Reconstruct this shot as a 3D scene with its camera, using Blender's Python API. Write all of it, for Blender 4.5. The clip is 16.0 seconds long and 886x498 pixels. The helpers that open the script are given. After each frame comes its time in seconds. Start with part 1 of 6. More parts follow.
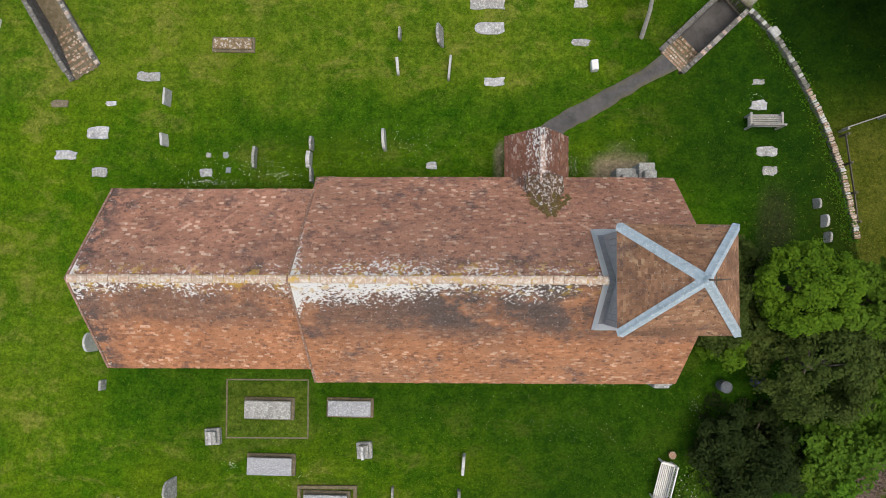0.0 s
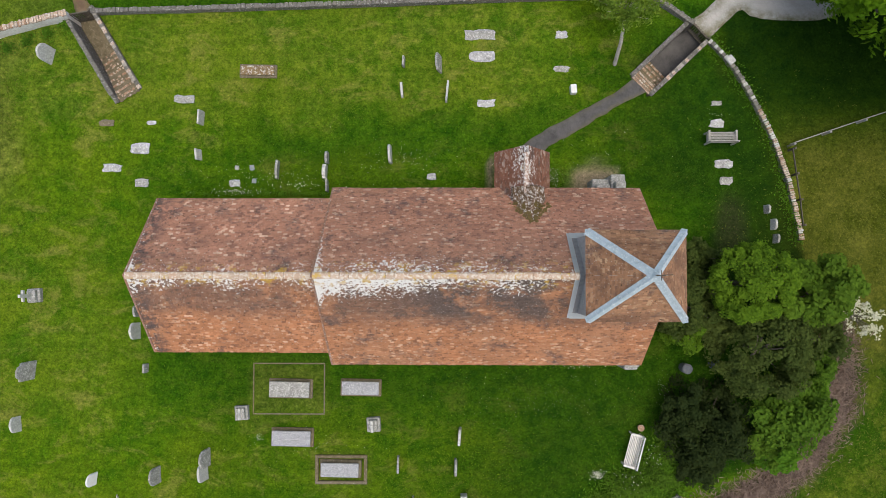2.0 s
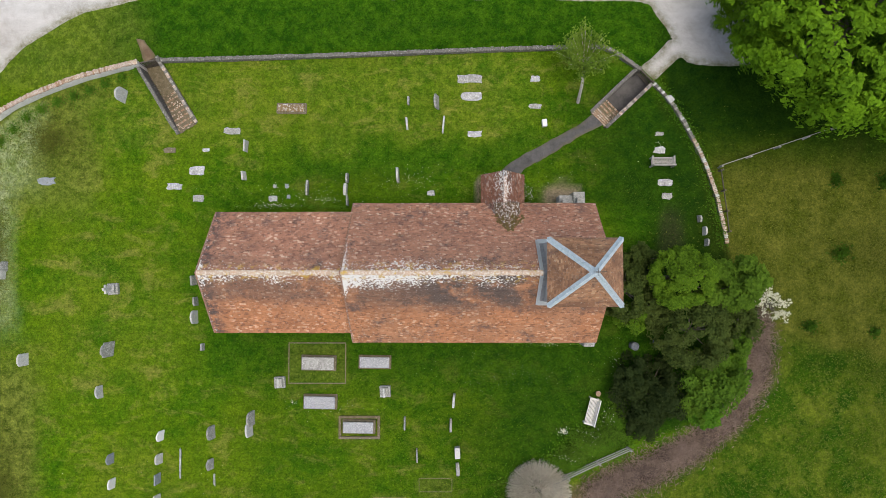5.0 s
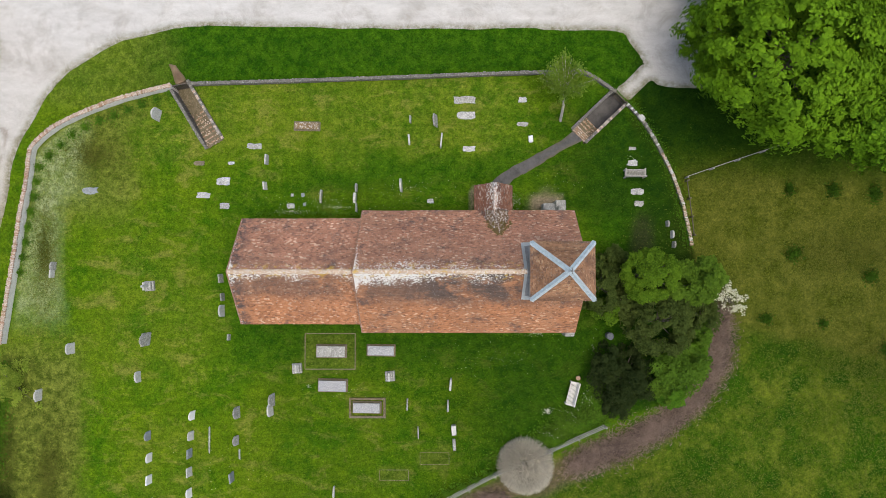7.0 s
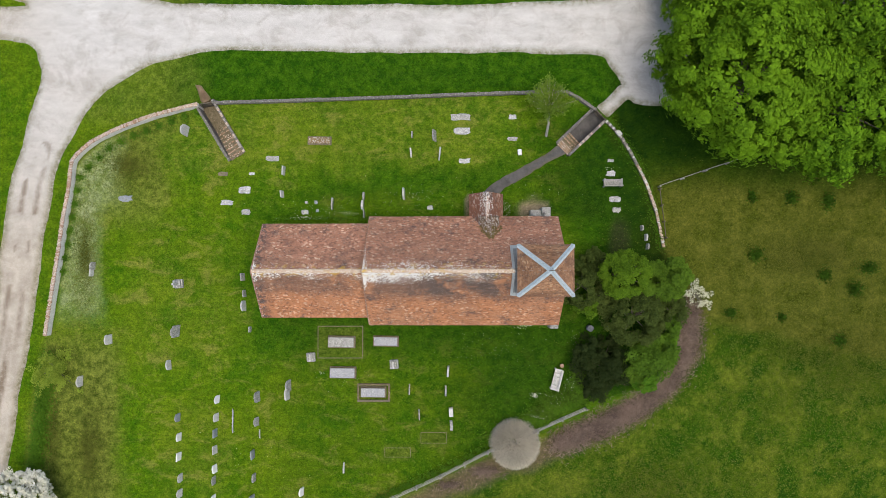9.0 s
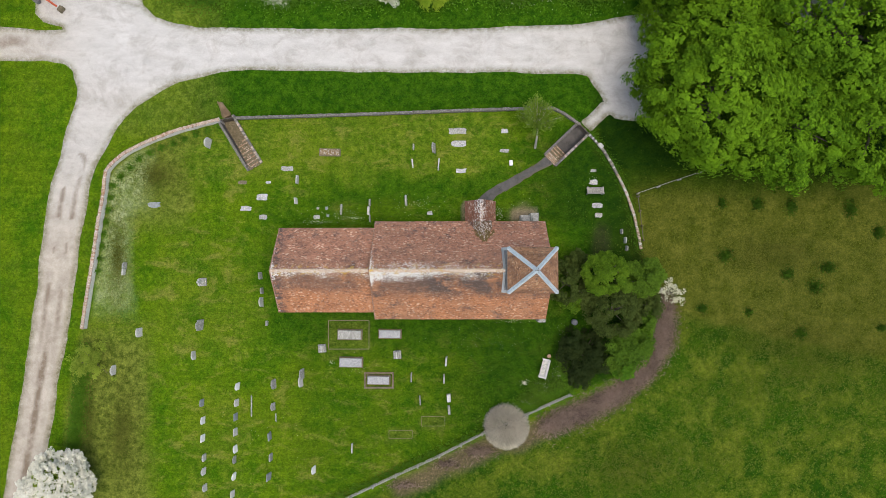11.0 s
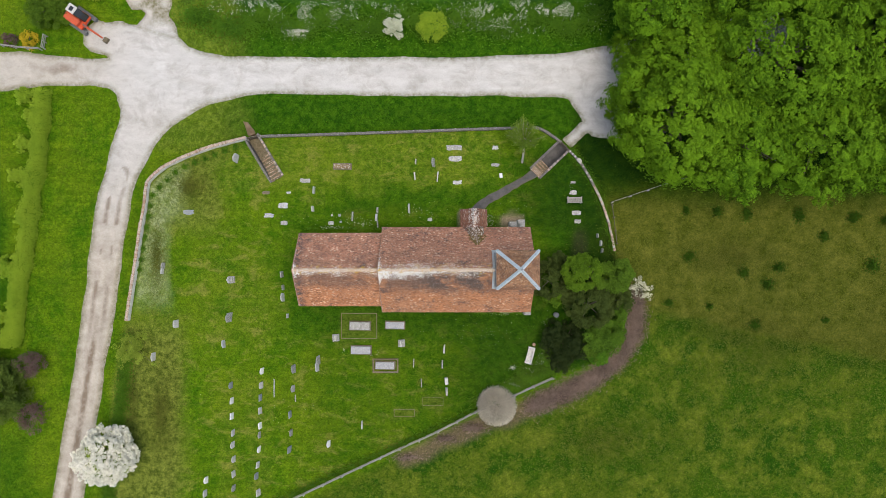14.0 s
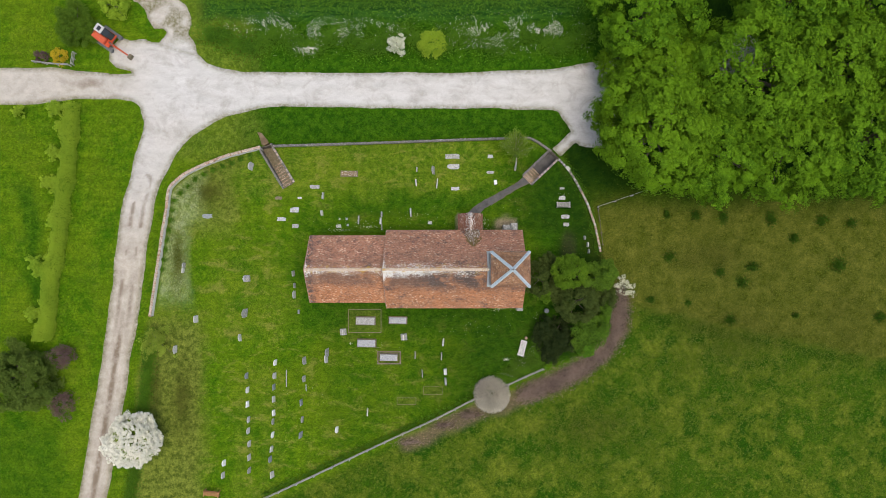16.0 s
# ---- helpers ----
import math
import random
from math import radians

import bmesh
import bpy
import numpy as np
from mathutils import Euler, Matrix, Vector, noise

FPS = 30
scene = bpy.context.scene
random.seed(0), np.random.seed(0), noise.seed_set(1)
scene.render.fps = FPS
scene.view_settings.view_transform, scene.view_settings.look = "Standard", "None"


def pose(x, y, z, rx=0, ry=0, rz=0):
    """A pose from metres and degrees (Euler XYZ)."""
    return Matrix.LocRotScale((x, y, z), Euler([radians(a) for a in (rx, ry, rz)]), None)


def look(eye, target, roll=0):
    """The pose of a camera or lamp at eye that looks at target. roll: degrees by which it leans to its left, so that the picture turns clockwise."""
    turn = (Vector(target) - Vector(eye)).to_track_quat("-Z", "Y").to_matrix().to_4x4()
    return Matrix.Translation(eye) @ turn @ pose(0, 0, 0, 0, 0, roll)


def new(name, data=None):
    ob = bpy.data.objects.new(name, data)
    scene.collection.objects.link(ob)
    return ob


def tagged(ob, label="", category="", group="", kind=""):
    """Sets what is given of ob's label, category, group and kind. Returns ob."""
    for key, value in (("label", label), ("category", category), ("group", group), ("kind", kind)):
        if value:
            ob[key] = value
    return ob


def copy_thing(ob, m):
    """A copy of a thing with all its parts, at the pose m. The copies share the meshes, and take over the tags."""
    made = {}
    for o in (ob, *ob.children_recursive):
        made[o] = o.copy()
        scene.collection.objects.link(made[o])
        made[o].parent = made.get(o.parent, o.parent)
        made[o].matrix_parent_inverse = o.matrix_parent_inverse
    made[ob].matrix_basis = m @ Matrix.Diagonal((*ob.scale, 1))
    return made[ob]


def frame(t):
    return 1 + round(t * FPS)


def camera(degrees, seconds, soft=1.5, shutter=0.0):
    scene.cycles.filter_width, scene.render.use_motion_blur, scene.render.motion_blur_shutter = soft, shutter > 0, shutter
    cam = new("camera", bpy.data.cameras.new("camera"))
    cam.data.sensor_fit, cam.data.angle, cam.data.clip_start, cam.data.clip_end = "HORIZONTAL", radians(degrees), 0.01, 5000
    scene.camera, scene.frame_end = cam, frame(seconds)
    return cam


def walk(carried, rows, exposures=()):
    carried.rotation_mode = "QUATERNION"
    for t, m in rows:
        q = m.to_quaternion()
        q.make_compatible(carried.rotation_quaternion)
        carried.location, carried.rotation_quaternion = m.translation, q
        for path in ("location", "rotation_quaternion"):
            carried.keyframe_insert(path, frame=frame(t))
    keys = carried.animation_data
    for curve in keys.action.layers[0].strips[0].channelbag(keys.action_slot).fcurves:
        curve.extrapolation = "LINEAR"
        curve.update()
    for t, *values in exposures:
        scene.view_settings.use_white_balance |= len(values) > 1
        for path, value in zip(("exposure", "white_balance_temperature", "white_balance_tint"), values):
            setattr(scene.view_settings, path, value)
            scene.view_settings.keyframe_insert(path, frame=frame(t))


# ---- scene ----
cam = camera(64.0, 16.0, soft=0.75)
# seconds, eye, turn in degrees
PATH = [
    (0, (-1.155, -1.098, 28.332), (2.316, 0.575, 0.200)),
    (0.5, (-1.137, -1.109, 29.200), (2.262, 0.568, 0.174)),
    (1, (-1.116, -1.118, 30.221), (2.209, 0.560, 0.149)),
    (1.5, (-1.093, -1.125, 31.320), (2.158, 0.551, 0.125)),
    (2, (-1.068, -1.131, 32.522), (2.109, 0.542, 0.103)),
    (2.5, (-1.040, -1.134, 33.842), (2.062, 0.532, 0.081)),
    (3, (-1.011, -1.136, 35.195), (2.016, 0.522, 0.061)),
    (3.5, (-0.980, -1.135, 36.559), (1.971, 0.513, 0.042)),
    (4, (-0.947, -1.132, 37.892), (1.927, 0.504, 0.025)),
    (6.5, (-0.763, -1.086, 44.620), (1.726, 0.472, -0.038)),
    (7, (-0.723, -1.070, 45.937), (1.688, 0.468, -0.045)),
    (7.5, (-0.682, -1.052, 47.297), (1.651, 0.466, -0.051)),
    (8, (-0.640, -1.032, 48.624), (1.615, 0.465, -0.055)),
    (8.5, (-0.598, -1.010, 50.028), (1.579, 0.465, -0.059)),
    (9, (-0.556, -0.986, 51.372), (1.543, 0.465, -0.061)),
    (11.5, (-0.344, -0.839, 58.126), (1.370, 0.483, -0.057)),
    (12, (-0.302, -0.805, 59.473), (1.336, 0.488, -0.055)),
    (12.5, (-0.261, -0.769, 60.840), (1.301, 0.493, -0.053)),
    (13, (-0.221, -0.733, 62.210), (1.267, 0.498, -0.052)),
    (13.5, (-0.182, -0.695, 63.524), (1.232, 0.502, -0.051)),
    (14, (-0.144, -0.657, 64.910), (1.197, 0.506, -0.052)),
    (14.5, (-0.107, -0.617, 66.250), (1.162, 0.508, -0.054)),
    (15, (-0.072, -0.578, 67.675), (1.127, 0.510, -0.057)),
    (15.5, (-0.038, -0.537, 68.931), (1.091, 0.509, -0.063)),
    (16, (-0.007, -0.497, 70.351), (1.055, 0.507, -0.072)),
]
walk(cam, [(t, pose(*eye, *turn)) for t, eye, turn in PATH], exposures=[(0.0, 0.4, 6900, 8), (7.0, 0.48, 6900, 8), (11.5, 0.46, 6900, 8), (16.0, 0.43, 6900, 8)])

# ---- world, sun, exposure ----
world = bpy.data.worlds.new("overcast_sky")
scene.world = world
world.use_nodes = True
wn = world.node_tree.nodes
sky = wn.new("ShaderNodeTexSky")
sky.sky_type, sky.sun_disc = "NISHITA", False
sky.sun_elevation, sky.sun_rotation = radians(80), radians(138)
sky.air_density, sky.dust_density, sky.ozone_density = 1.0, 4.0, 1.0
wn["Background"].inputs["Strength"].default_value = 0.15
world.node_tree.links.new(sky.outputs["Color"], wn["Background"].inputs["Color"])
sun = new("sun", bpy.data.lights.new("sun", "SUN"))
sun.data.energy, sun.data.angle, sun.data.color = 0.9, radians(40), (1.0, 0.97, 0.92)
sun.matrix_world = look((20 * math.sin(radians(138)), 20 * math.cos(radians(138)), 20 * math.tan(radians(80))), (0, 0, 0))


# ---- materials ----
class Nodes:
    """A small builder for one node material."""

    def __init__(self, name, rough=0.85, metal=0.0):
        self.mat = bpy.data.materials.new(name)
        self.mat.use_nodes = True
        self.tree = self.mat.node_tree
        self.bsdf = self.tree.nodes["Principled BSDF"]
        self.bsdf.inputs["Roughness"].default_value = rough
        self.bsdf.inputs["Metallic"].default_value = metal
        self.bsdf.inputs["Specular IOR Level"].default_value = 0.25
        self.coord = self.tree.nodes.new("ShaderNodeTexCoord").outputs["Object"]
        self.geo = self.tree.nodes.new("ShaderNodeNewGeometry")
        self.info = self.tree.nodes.new("ShaderNodeObjectInfo")

    def put(self, value, socket):
        if isinstance(value, bpy.types.NodeSocket):
            self.tree.links.new(value, socket)
        elif isinstance(value, tuple) and len(value) == 3 and socket.type == "RGBA":
            socket.default_value = (*value, 1.0)
        else:
            socket.default_value = value

    def noise(self, scale, detail=3.0, rough=0.6, vec=None, distort=0.0):
        n = self.tree.nodes.new("ShaderNodeTexNoise")
        n.inputs["Scale"].default_value, n.inputs["Detail"].default_value = scale, detail
        n.inputs["Roughness"].default_value, n.inputs["Distortion"].default_value = rough, distort
        self.put(vec or self.coord, n.inputs["Vector"])
        return n.outputs["Fac"]

    def cells(self, scale, vec=None, feature="F1", out="Color"):
        n = self.tree.nodes.new("ShaderNodeTexVoronoi")
        n.feature = feature
        n.inputs["Scale"].default_value = scale
        self.put(vec or self.coord, n.inputs["Vector"])
        return n.outputs[out]

    def stretch(self, x, y, z):
        n = self.tree.nodes.new("ShaderNodeMapping")
        n.inputs["Scale"].default_value = (x, y, z)
        self.put(self.coord, n.inputs["Vector"])
        return n.outputs["Vector"]

    def span(self, value, a, b, c=0.0, d=1.0):
        n = self.tree.nodes.new("ShaderNodeMapRange")
        for i, v in enumerate((value, a, b, c, d)):
            self.put(v, n.inputs[i])
        return n.outputs["Result"]

    def calc(self, op, a, b=0.0):
        n = self.tree.nodes.new("ShaderNodeMath")
        n.operation = op
        self.put(a, n.inputs[0]), self.put(b, n.inputs[1])
        return n.outputs[0]

    def mix(self, fac, a, b, kind="MIX"):
        n = self.tree.nodes.new("ShaderNodeMix")
        n.data_type, n.blend_type = "RGBA", kind
        self.put(fac, n.inputs["Factor"]), self.put(a, n.inputs["A"]), self.put(b, n.inputs["B"])
        return n.outputs["Result"]

    def attr(self, name):
        n = self.tree.nodes.new("ShaderNodeAttribute")
        n.attribute_name = name
        return n.outputs["Fac"]

    def axis(self, which):
        n = self.tree.nodes.new("ShaderNodeSeparateXYZ")
        self.put(self.coord, n.inputs[0])
        return n.outputs[which]

    def done(self, colour, bump=None, strength=0.3, distance=0.02, rough=None):
        self.put(colour, self.bsdf.inputs["Base Color"])
        if rough is not None:
            self.put(rough, self.bsdf.inputs["Roughness"])
        if bump is not None:
            n = self.tree.nodes.new("ShaderNodeBump")
            n.inputs["Strength"].default_value, n.inputs["Distance"].default_value = strength, distance
            self.put(bump, n.inputs["Height"])
            self.put(n.outputs["Normal"], self.bsdf.inputs["Normal"])
        return self.mat


def plain_stone(name, a, b, lichen=0.3, lichen_colour=(0.62, 0.62, 0.58), scale=6.0, crust=None, grime=0.4):
    m = Nodes(name, 0.9)
    shift = m.tree.nodes.new("ShaderNodeVectorMath")
    m.put(m.coord, shift.inputs[0]), m.put(m.calc("MULTIPLY", m.info.outputs["Random"], 57.0), shift.inputs[1])
    m.coord = shift.outputs[0]
    col = m.mix(m.span(m.noise(scale, 5.0), 0.3, 0.7), a, b)
    col = m.mix(m.calc("MULTIPLY", m.info.outputs["Random"], 0.45), col, m.mix(0.5, b, (0.16, 0.16, 0.14)))
    spots = m.span(m.noise(scale * 2.7, 6.0, 0.75), 0.62 - lichen * 0.25, 0.66 - lichen * 0.2)
    col = m.mix(m.calc("MULTIPLY", spots, 0.8), col, lichen_colour)
    col = m.mix(m.span(m.noise(scale * 0.9, 5.0, 0.75), 0.54, 0.68, 0.0, grime), col, m.mix(0.3, (0.07, 0.068, 0.055), a))
    if crust:
        col = m.mix(m.span(m.noise(scale * 0.9, 4.0, 0.7), 0.57, 0.64, 0.0, 0.7), col, crust)
    return m.done(col, m.noise(scale * 8, 5.0), 0.4, 0.01)


def leafy(name, dark, light, through_light=0.25, depth=0.0):
    m = Nodes(name, 0.75)
    m.bsdf.inputs["Specular IOR Level"].default_value = 0.1
    rnd = m.geo.outputs["Random Per Island"]
    col = m.mix(m.span(rnd, 0.0, 1.0, 0.12, 0.88), dark, light)
    col = m.mix(m.span(m.noise(0.45, 2.0), 0.42, 0.62, 0.0, 0.6), col, light)
    col = m.mix(m.span(m.noise(2.4, 3.0, 0.6), 0.5, 0.68, 0.0, 0.5), col, m.mix(0.4, dark, light))
    if depth:
        col = m.mix(m.span(m.noise(0.8, 3.0, 0.6), 0.48, 0.62, 0.0, depth), col, m.mix(0.2, dark, light))
    col = m.mix(m.calc("MULTIPLY", m.info.outputs["Random"], 0.25), col, (light[0] * 1.25, light[1] * 1.02, light[2]))
    m.put(col, m.bsdf.inputs["Base Color"])
    thin = m.tree.nodes.new("ShaderNodeBsdfTranslucent")
    m.put(col, thin.inputs["Color"])
    both = m.tree.nodes.new("ShaderNodeMixShader")
    both.inputs["Fac"].default_value = through_light
    m.tree.links.new(m.bsdf.outputs[0], both.inputs[1])
    m.tree.links.new(thin.outputs[0], both.inputs[2])
    m.tree.links.new(both.outputs[0], m.tree.nodes["Material Output"].inputs["Surface"])
    return m.mat


def grass_material():
    m = Nodes("grass", 1.0)
    m.bsdf.inputs["Specular IOR Level"].default_value = 0.03
    fine, mid, big = m.noise(4.0, 6.0, 0.72), m.noise(1.3, 6.0, 0.75), m.noise(0.2, 3.0, 0.6)
    blades = m.noise(34.0, 3.0, 0.8)
    mown = m.noise(1.0, 4.0, 0.65, m.stretch(0.12, 1.6, 1.0), 0.6)
    lawn = m.mix(m.span(mid, 0.4, 0.6), (0.044, 0.122, 0.004), (0.118, 0.205, 0.008))
    lawn = m.mix(m.span(m.noise(0.55, 5.0, 0.7), 0.5, 0.62, 0.0, 0.7), lawn, (0.04, 0.125, 0.004))
    lawn = m.mix(m.span(big, 0.44, 0.6, 0.0, 0.5), lawn, (0.145, 0.215, 0.01))
    lawn = m.mix(m.span(mown, 0.42, 0.6, 0.35, 0.0), lawn, (0.045, 0.115, 0.003))
    dry = m.span(m.noise(0.7, 6.0, 0.75, m.stretch(0.7, 1.2, 1.0), distort=0.5), 0.52, 0.64)
    dry = m.calc("MINIMUM", m.calc("ADD", m.calc("MULTIPLY", dry, m.span(m.attr("kept"), 0.0, 1.0, 0.15, 0.9)), m.calc("MULTIPLY", m.attr("dryness"), m.span(mid, 0.35, 0.62, 0.0, 0.36))), 1.0)
    lawn = m.mix(m.calc("MULTIPLY", dry, 0.58), lawn, (0.26, 0.255, 0.055))
    # Greener grass; its darker tone also stands for shade in places.
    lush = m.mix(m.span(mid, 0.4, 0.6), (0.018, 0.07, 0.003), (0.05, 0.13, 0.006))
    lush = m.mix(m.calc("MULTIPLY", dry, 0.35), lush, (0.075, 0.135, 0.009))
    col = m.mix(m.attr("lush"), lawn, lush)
    rough_g = m.mix(m.span(m.noise(1.7, 5.0, 0.75), 0.4, 0.6), (0.075, 0.11, 0.014), (0.2, 0.24, 0.04))
    col = m.mix(m.attr("rough"), col, rough_g)
    pale_g = m.mix(m.span(m.noise(1.1, 6.0, 0.8), 0.36, 0.64), (0.16, 0.23, 0.045), (0.34, 0.4, 0.2))
    col = m.mix(m.attr("pale"), col, pale_g)
    mead = m.mix(m.span(m.noise(0.4, 6.0, 0.75), 0.38, 0.64), (0.03, 0.075, 0.004), (0.095, 0.135, 0.012))
    mead = m.mix(m.span(m.noise(0.9, 5.0, 0.75), 0.6, 0.76, 0.0, 0.6), mead, (0.17, 0.155, 0.05))
    mead = m.mix(m.span(m.noise(0.45, 5.0, 0.65), 0.5, 0.6, 0.0, 0.85), mead, (0.014, 0.062, 0.003))
    mead = m.mix(m.span(m.noise(0.14, 4.0, 0.6), 0.46, 0.58, 0.0, 0.7), mead, (0.03, 0.085, 0.004))
    mead = m.mix(m.span(m.noise(1.0, 5.0, 0.7, m.stretch(0.5, 0.5, 1.0)), 0.5, 0.62, 0.0, 0.6), mead, (0.15, 0.185, 0.02))
    mead = m.mix(m.span(m.noise(2.6, 6.0, 0.8), 0.52, 0.66, 0.0, 0.7), mead, (0.14, 0.17, 0.025))
    ochre = m.mix(m.span(m.noise(0.8, 6.0, 0.75), 0.36, 0.66), (0.055, 0.075, 0.007), (0.135, 0.145, 0.024))
    mead = m.mix(m.attr("ochre"), mead, ochre)
    col = m.mix(m.attr("meadow"), col, mead)
    crop = m.mix(m.span(m.noise(1.0, 4.0, 0.6, m.stretch(0.25, 3.0, 1.0)), 0.4, 0.6), (0.014, 0.058, 0.01), (0.04, 0.12, 0.016))
    col = m.mix(m.attr("crop"), col, crop)
    earth = m.mix(m.noise(7.0, 6.0, 0.8), (0.06, 0.04, 0.025), (0.24, 0.18, 0.12))
    col = m.mix(m.attr("bare"), col, earth)
    # Paints the wood's shade into the turf colour, plus some darker grass.
    col = m.mix(m.attr("dark_turf_and_shade"), col, m.mix(m.span(mid, 0.35, 0.65), (0.006, 0.024, 0.003), (0.018, 0.05, 0.004)))
    col = m.mix(m.attr("gravel"), col, m.mix(m.noise(9.0, 6.0, 0.8), (0.16, 0.12, 0.07), (0.42, 0.35, 0.24)))
    col = m.mix(m.span(fine, 0.36, 0.58, 0.75, 0.0), col, m.mix(0.55, col, (0.008, 0.03, 0.003)))
    col = m.mix(m.span(m.noise(10.0, 4.0, 0.75), 0.38, 0.54, 0.7, 0.0), col, m.mix(1.0, col, (0.5, 0.55, 0.5), "MULTIPLY"))
    col = m.mix(m.span(m.noise(7.0, 4.0, 0.75), 0.52, 0.66, 0.0, 0.7), col, m.mix(1.0, col, (1.7, 1.55, 1.6), "MULTIPLY"))
    col = m.mix(m.span(blades, 0.5, 0.7, 0.0, 0.4), col, m.mix(1.0, col, (1.6, 1.5, 1.5), "MULTIPLY"))
    return m.done(col, m.calc("ADD", fine, m.calc("MULTIPLY", blades, 0.5)), 0.8, 0.08)


def gravel_material(name, a, b, track, white=True):
    """Crushed stone. The attribute "white" says how much fresh chalk lies on it."""
    m = Nodes(name, 0.95)
    col = m.mix(m.span(m.noise(1.2, 5.0, 0.7), 0.35, 0.65), a, b)
    if white:
        chalk = m.mix(m.span(m.noise(1.0, 5.0, 0.7, m.stretch(0.5, 1.3, 1.0)), 0.3, 0.7), (0.47, 0.465, 0.445), (0.63, 0.625, 0.605))
        col = m.mix(m.attr("white"), col, chalk)
    col = m.mix(m.span(m.noise(0.5, 6.0, 0.75, distort=0.6), 0.48, 0.64, 0.0, 0.6), col, m.mix(0.5, col, track))
    ruts = m.attr("ruts")
    col = m.mix(m.calc("MULTIPLY", ruts, m.span(m.noise(0.8, 5.0, 0.75), 0.36, 0.56, 0.35, 1.0)), col, track)
    col = m.mix(m.span(m.noise(30.0, 4.0, 0.8), 0.38, 0.6, 0.4, 0.0), col, m.mix(0.6, col, (0.1, 0.1, 0.09)))
    verge = m.calc("MULTIPLY", m.attr("verge"), m.span(m.noise(2.5, 6.0, 0.8), 0.3, 0.62))
    col = m.mix(verge, col, (0.13, 0.125, 0.05))
    return m.done(col, m.noise(45.0, 4.0), 0.5, 0.02)


def tile_material(name, dark, mid, light, lichen, stain, patch=0.5, east_end=1.0, low=0.68):
    """Old plain clay tiles: each its own tone, lichen thick along the ridge, soot-dark patches."""
    m = Nodes(name, 0.9)
    rnd = m.geo.outputs["Random Per Island"]
    rnd = m.calc("FRACT", m.calc("ADD", rnd, m.info.outputs["Random"]))
    col = m.mix(m.span(rnd, 0.0, 0.9, 0.22, 0.8), dark, mid)
    col = m.mix(m.span(m.noise(0.35, 4.0, 0.7), 0.45, 0.65, 0.0, 0.55), col, m.mix(0.5, mid, (0.3, 0.2, 0.14)))
    col = m.mix(m.span(m.calc("FRACT", m.calc("MULTIPLY", rnd, 7.31)), 0.84, 0.9, 0.0, 0.45), col, (0.07, 0.045, 0.038))
    pale = m.calc("MULTIPLY", m.span(rnd, 0.86, 0.92, 0.0, 0.9), m.span(m.noise(0.8, 4.0, 0.7), 0.4, 0.6, 0.1, 1.0))
    col = m.mix(pale, col, light)
    col = m.mix(m.span(m.noise(1.0, 4.0, 0.7, m.stretch(0.5, 1.2, 1.2)), 0.4, 0.64, 0.0, patch), col, m.mix(0.6, dark, (0.09, 0.055, 0.045)))
    col = m.mix(m.span(m.noise(0.9, 5.0, 0.75), 0.54, 0.68, 0.0, 0.75), col, (0.085, 0.07, 0.07))
    up = m.attr("up")
    dark_band = m.calc("MULTIPLY", m.calc("MULTIPLY", m.span(up, 0.42, 0.62), m.span(m.axis("X"), -4.5, -1.5, 0.62, 1.0)), m.span(m.noise(0.45, 5.0, 0.7), 0.36, 0.5))
    col = m.mix(m.calc("MULTIPLY", dark_band, stain), col, m.mix(m.span(m.noise(5.0, 4.0, 0.8), 0.35, 0.65), (0.06, 0.05, 0.047), (0.13, 0.1, 0.088)))
    col = m.mix(m.span(m.noise(2.0, 5.0, 0.75), 0.62, 0.7, 0.0, 0.5), col, (0.12, 0.085, 0.03))
    col = m.mix(m.span(m.noise(12.0, 3.0, 0.75), 0.6, 0.65, 0.0, 0.85), col, (0.045, 0.036, 0.02))
    near = m.span(up, low, 1.0, -0.11, lichen)
    near = m.calc("ADD", near, m.calc("MULTIPLY", m.span(m.noise(0.5, 4.0), 0.35, 0.65, -1.0, 1.0), 0.07))
    east = m.calc("MULTIPLY", m.span(m.axis("X"), -5.9, -0.5, 0.16 * east_end, 0.0), m.calc("GREATER_THAN", m.axis("X"), -6.02))
    near = m.calc("ADD", near, m.calc("MULTIPLY", east, m.span(up, 0.55, 0.8, -0.25, 1.0)))
    verge = m.calc("ADD", m.span(m.axis("X"), -13.2, -12.85, 0.2, 0.0), m.calc("MULTIPLY", m.span(m.axis("X"), -6.0, -5.72, 0.2, 0.0), m.calc("GREATER_THAN", m.axis("X"), -6.02)))
    near = m.calc("ADD", near, m.calc("MULTIPLY", verge, m.span(up, 0.0, 0.6, 0.35 + 0.5 * stain, 1.0)))
    soot = m.calc("MULTIPLY", m.span(m.axis("X"), -12.95, -12.3, 1.0, 0.0), m.span(m.noise(3.0, 4.0, 0.7), 0.4, 0.56, 0.0, 0.85))
    col = m.mix(soot, col, (0.07, 0.06, 0.06))
    spots = m.span(m.calc("ADD", m.noise(9.0, 4.0, 0.7), near), 0.645, 0.675)
    col = m.mix(m.calc("MULTIPLY", spots, 0.92), col, (0.72, 0.72, 0.7))
    specks = m.span(m.noise(11.0, 2.0, 0.6), 0.67, 0.7)
    col = m.mix(m.calc("MULTIPLY", specks, 0.6), col, (0.6, 0.52, 0.44))
    yellow = m.calc("MULTIPLY", m.span(up, 0.84, 0.95), m.span(m.noise(3.2, 4.0, 0.7), 0.54, 0.6))
    col = m.mix(m.calc("MULTIPLY", yellow, 0.75), col, (0.5, 0.32, 0.05))
    return m.done(col, m.noise(30.0, 4.0), 0.35, 0.008)


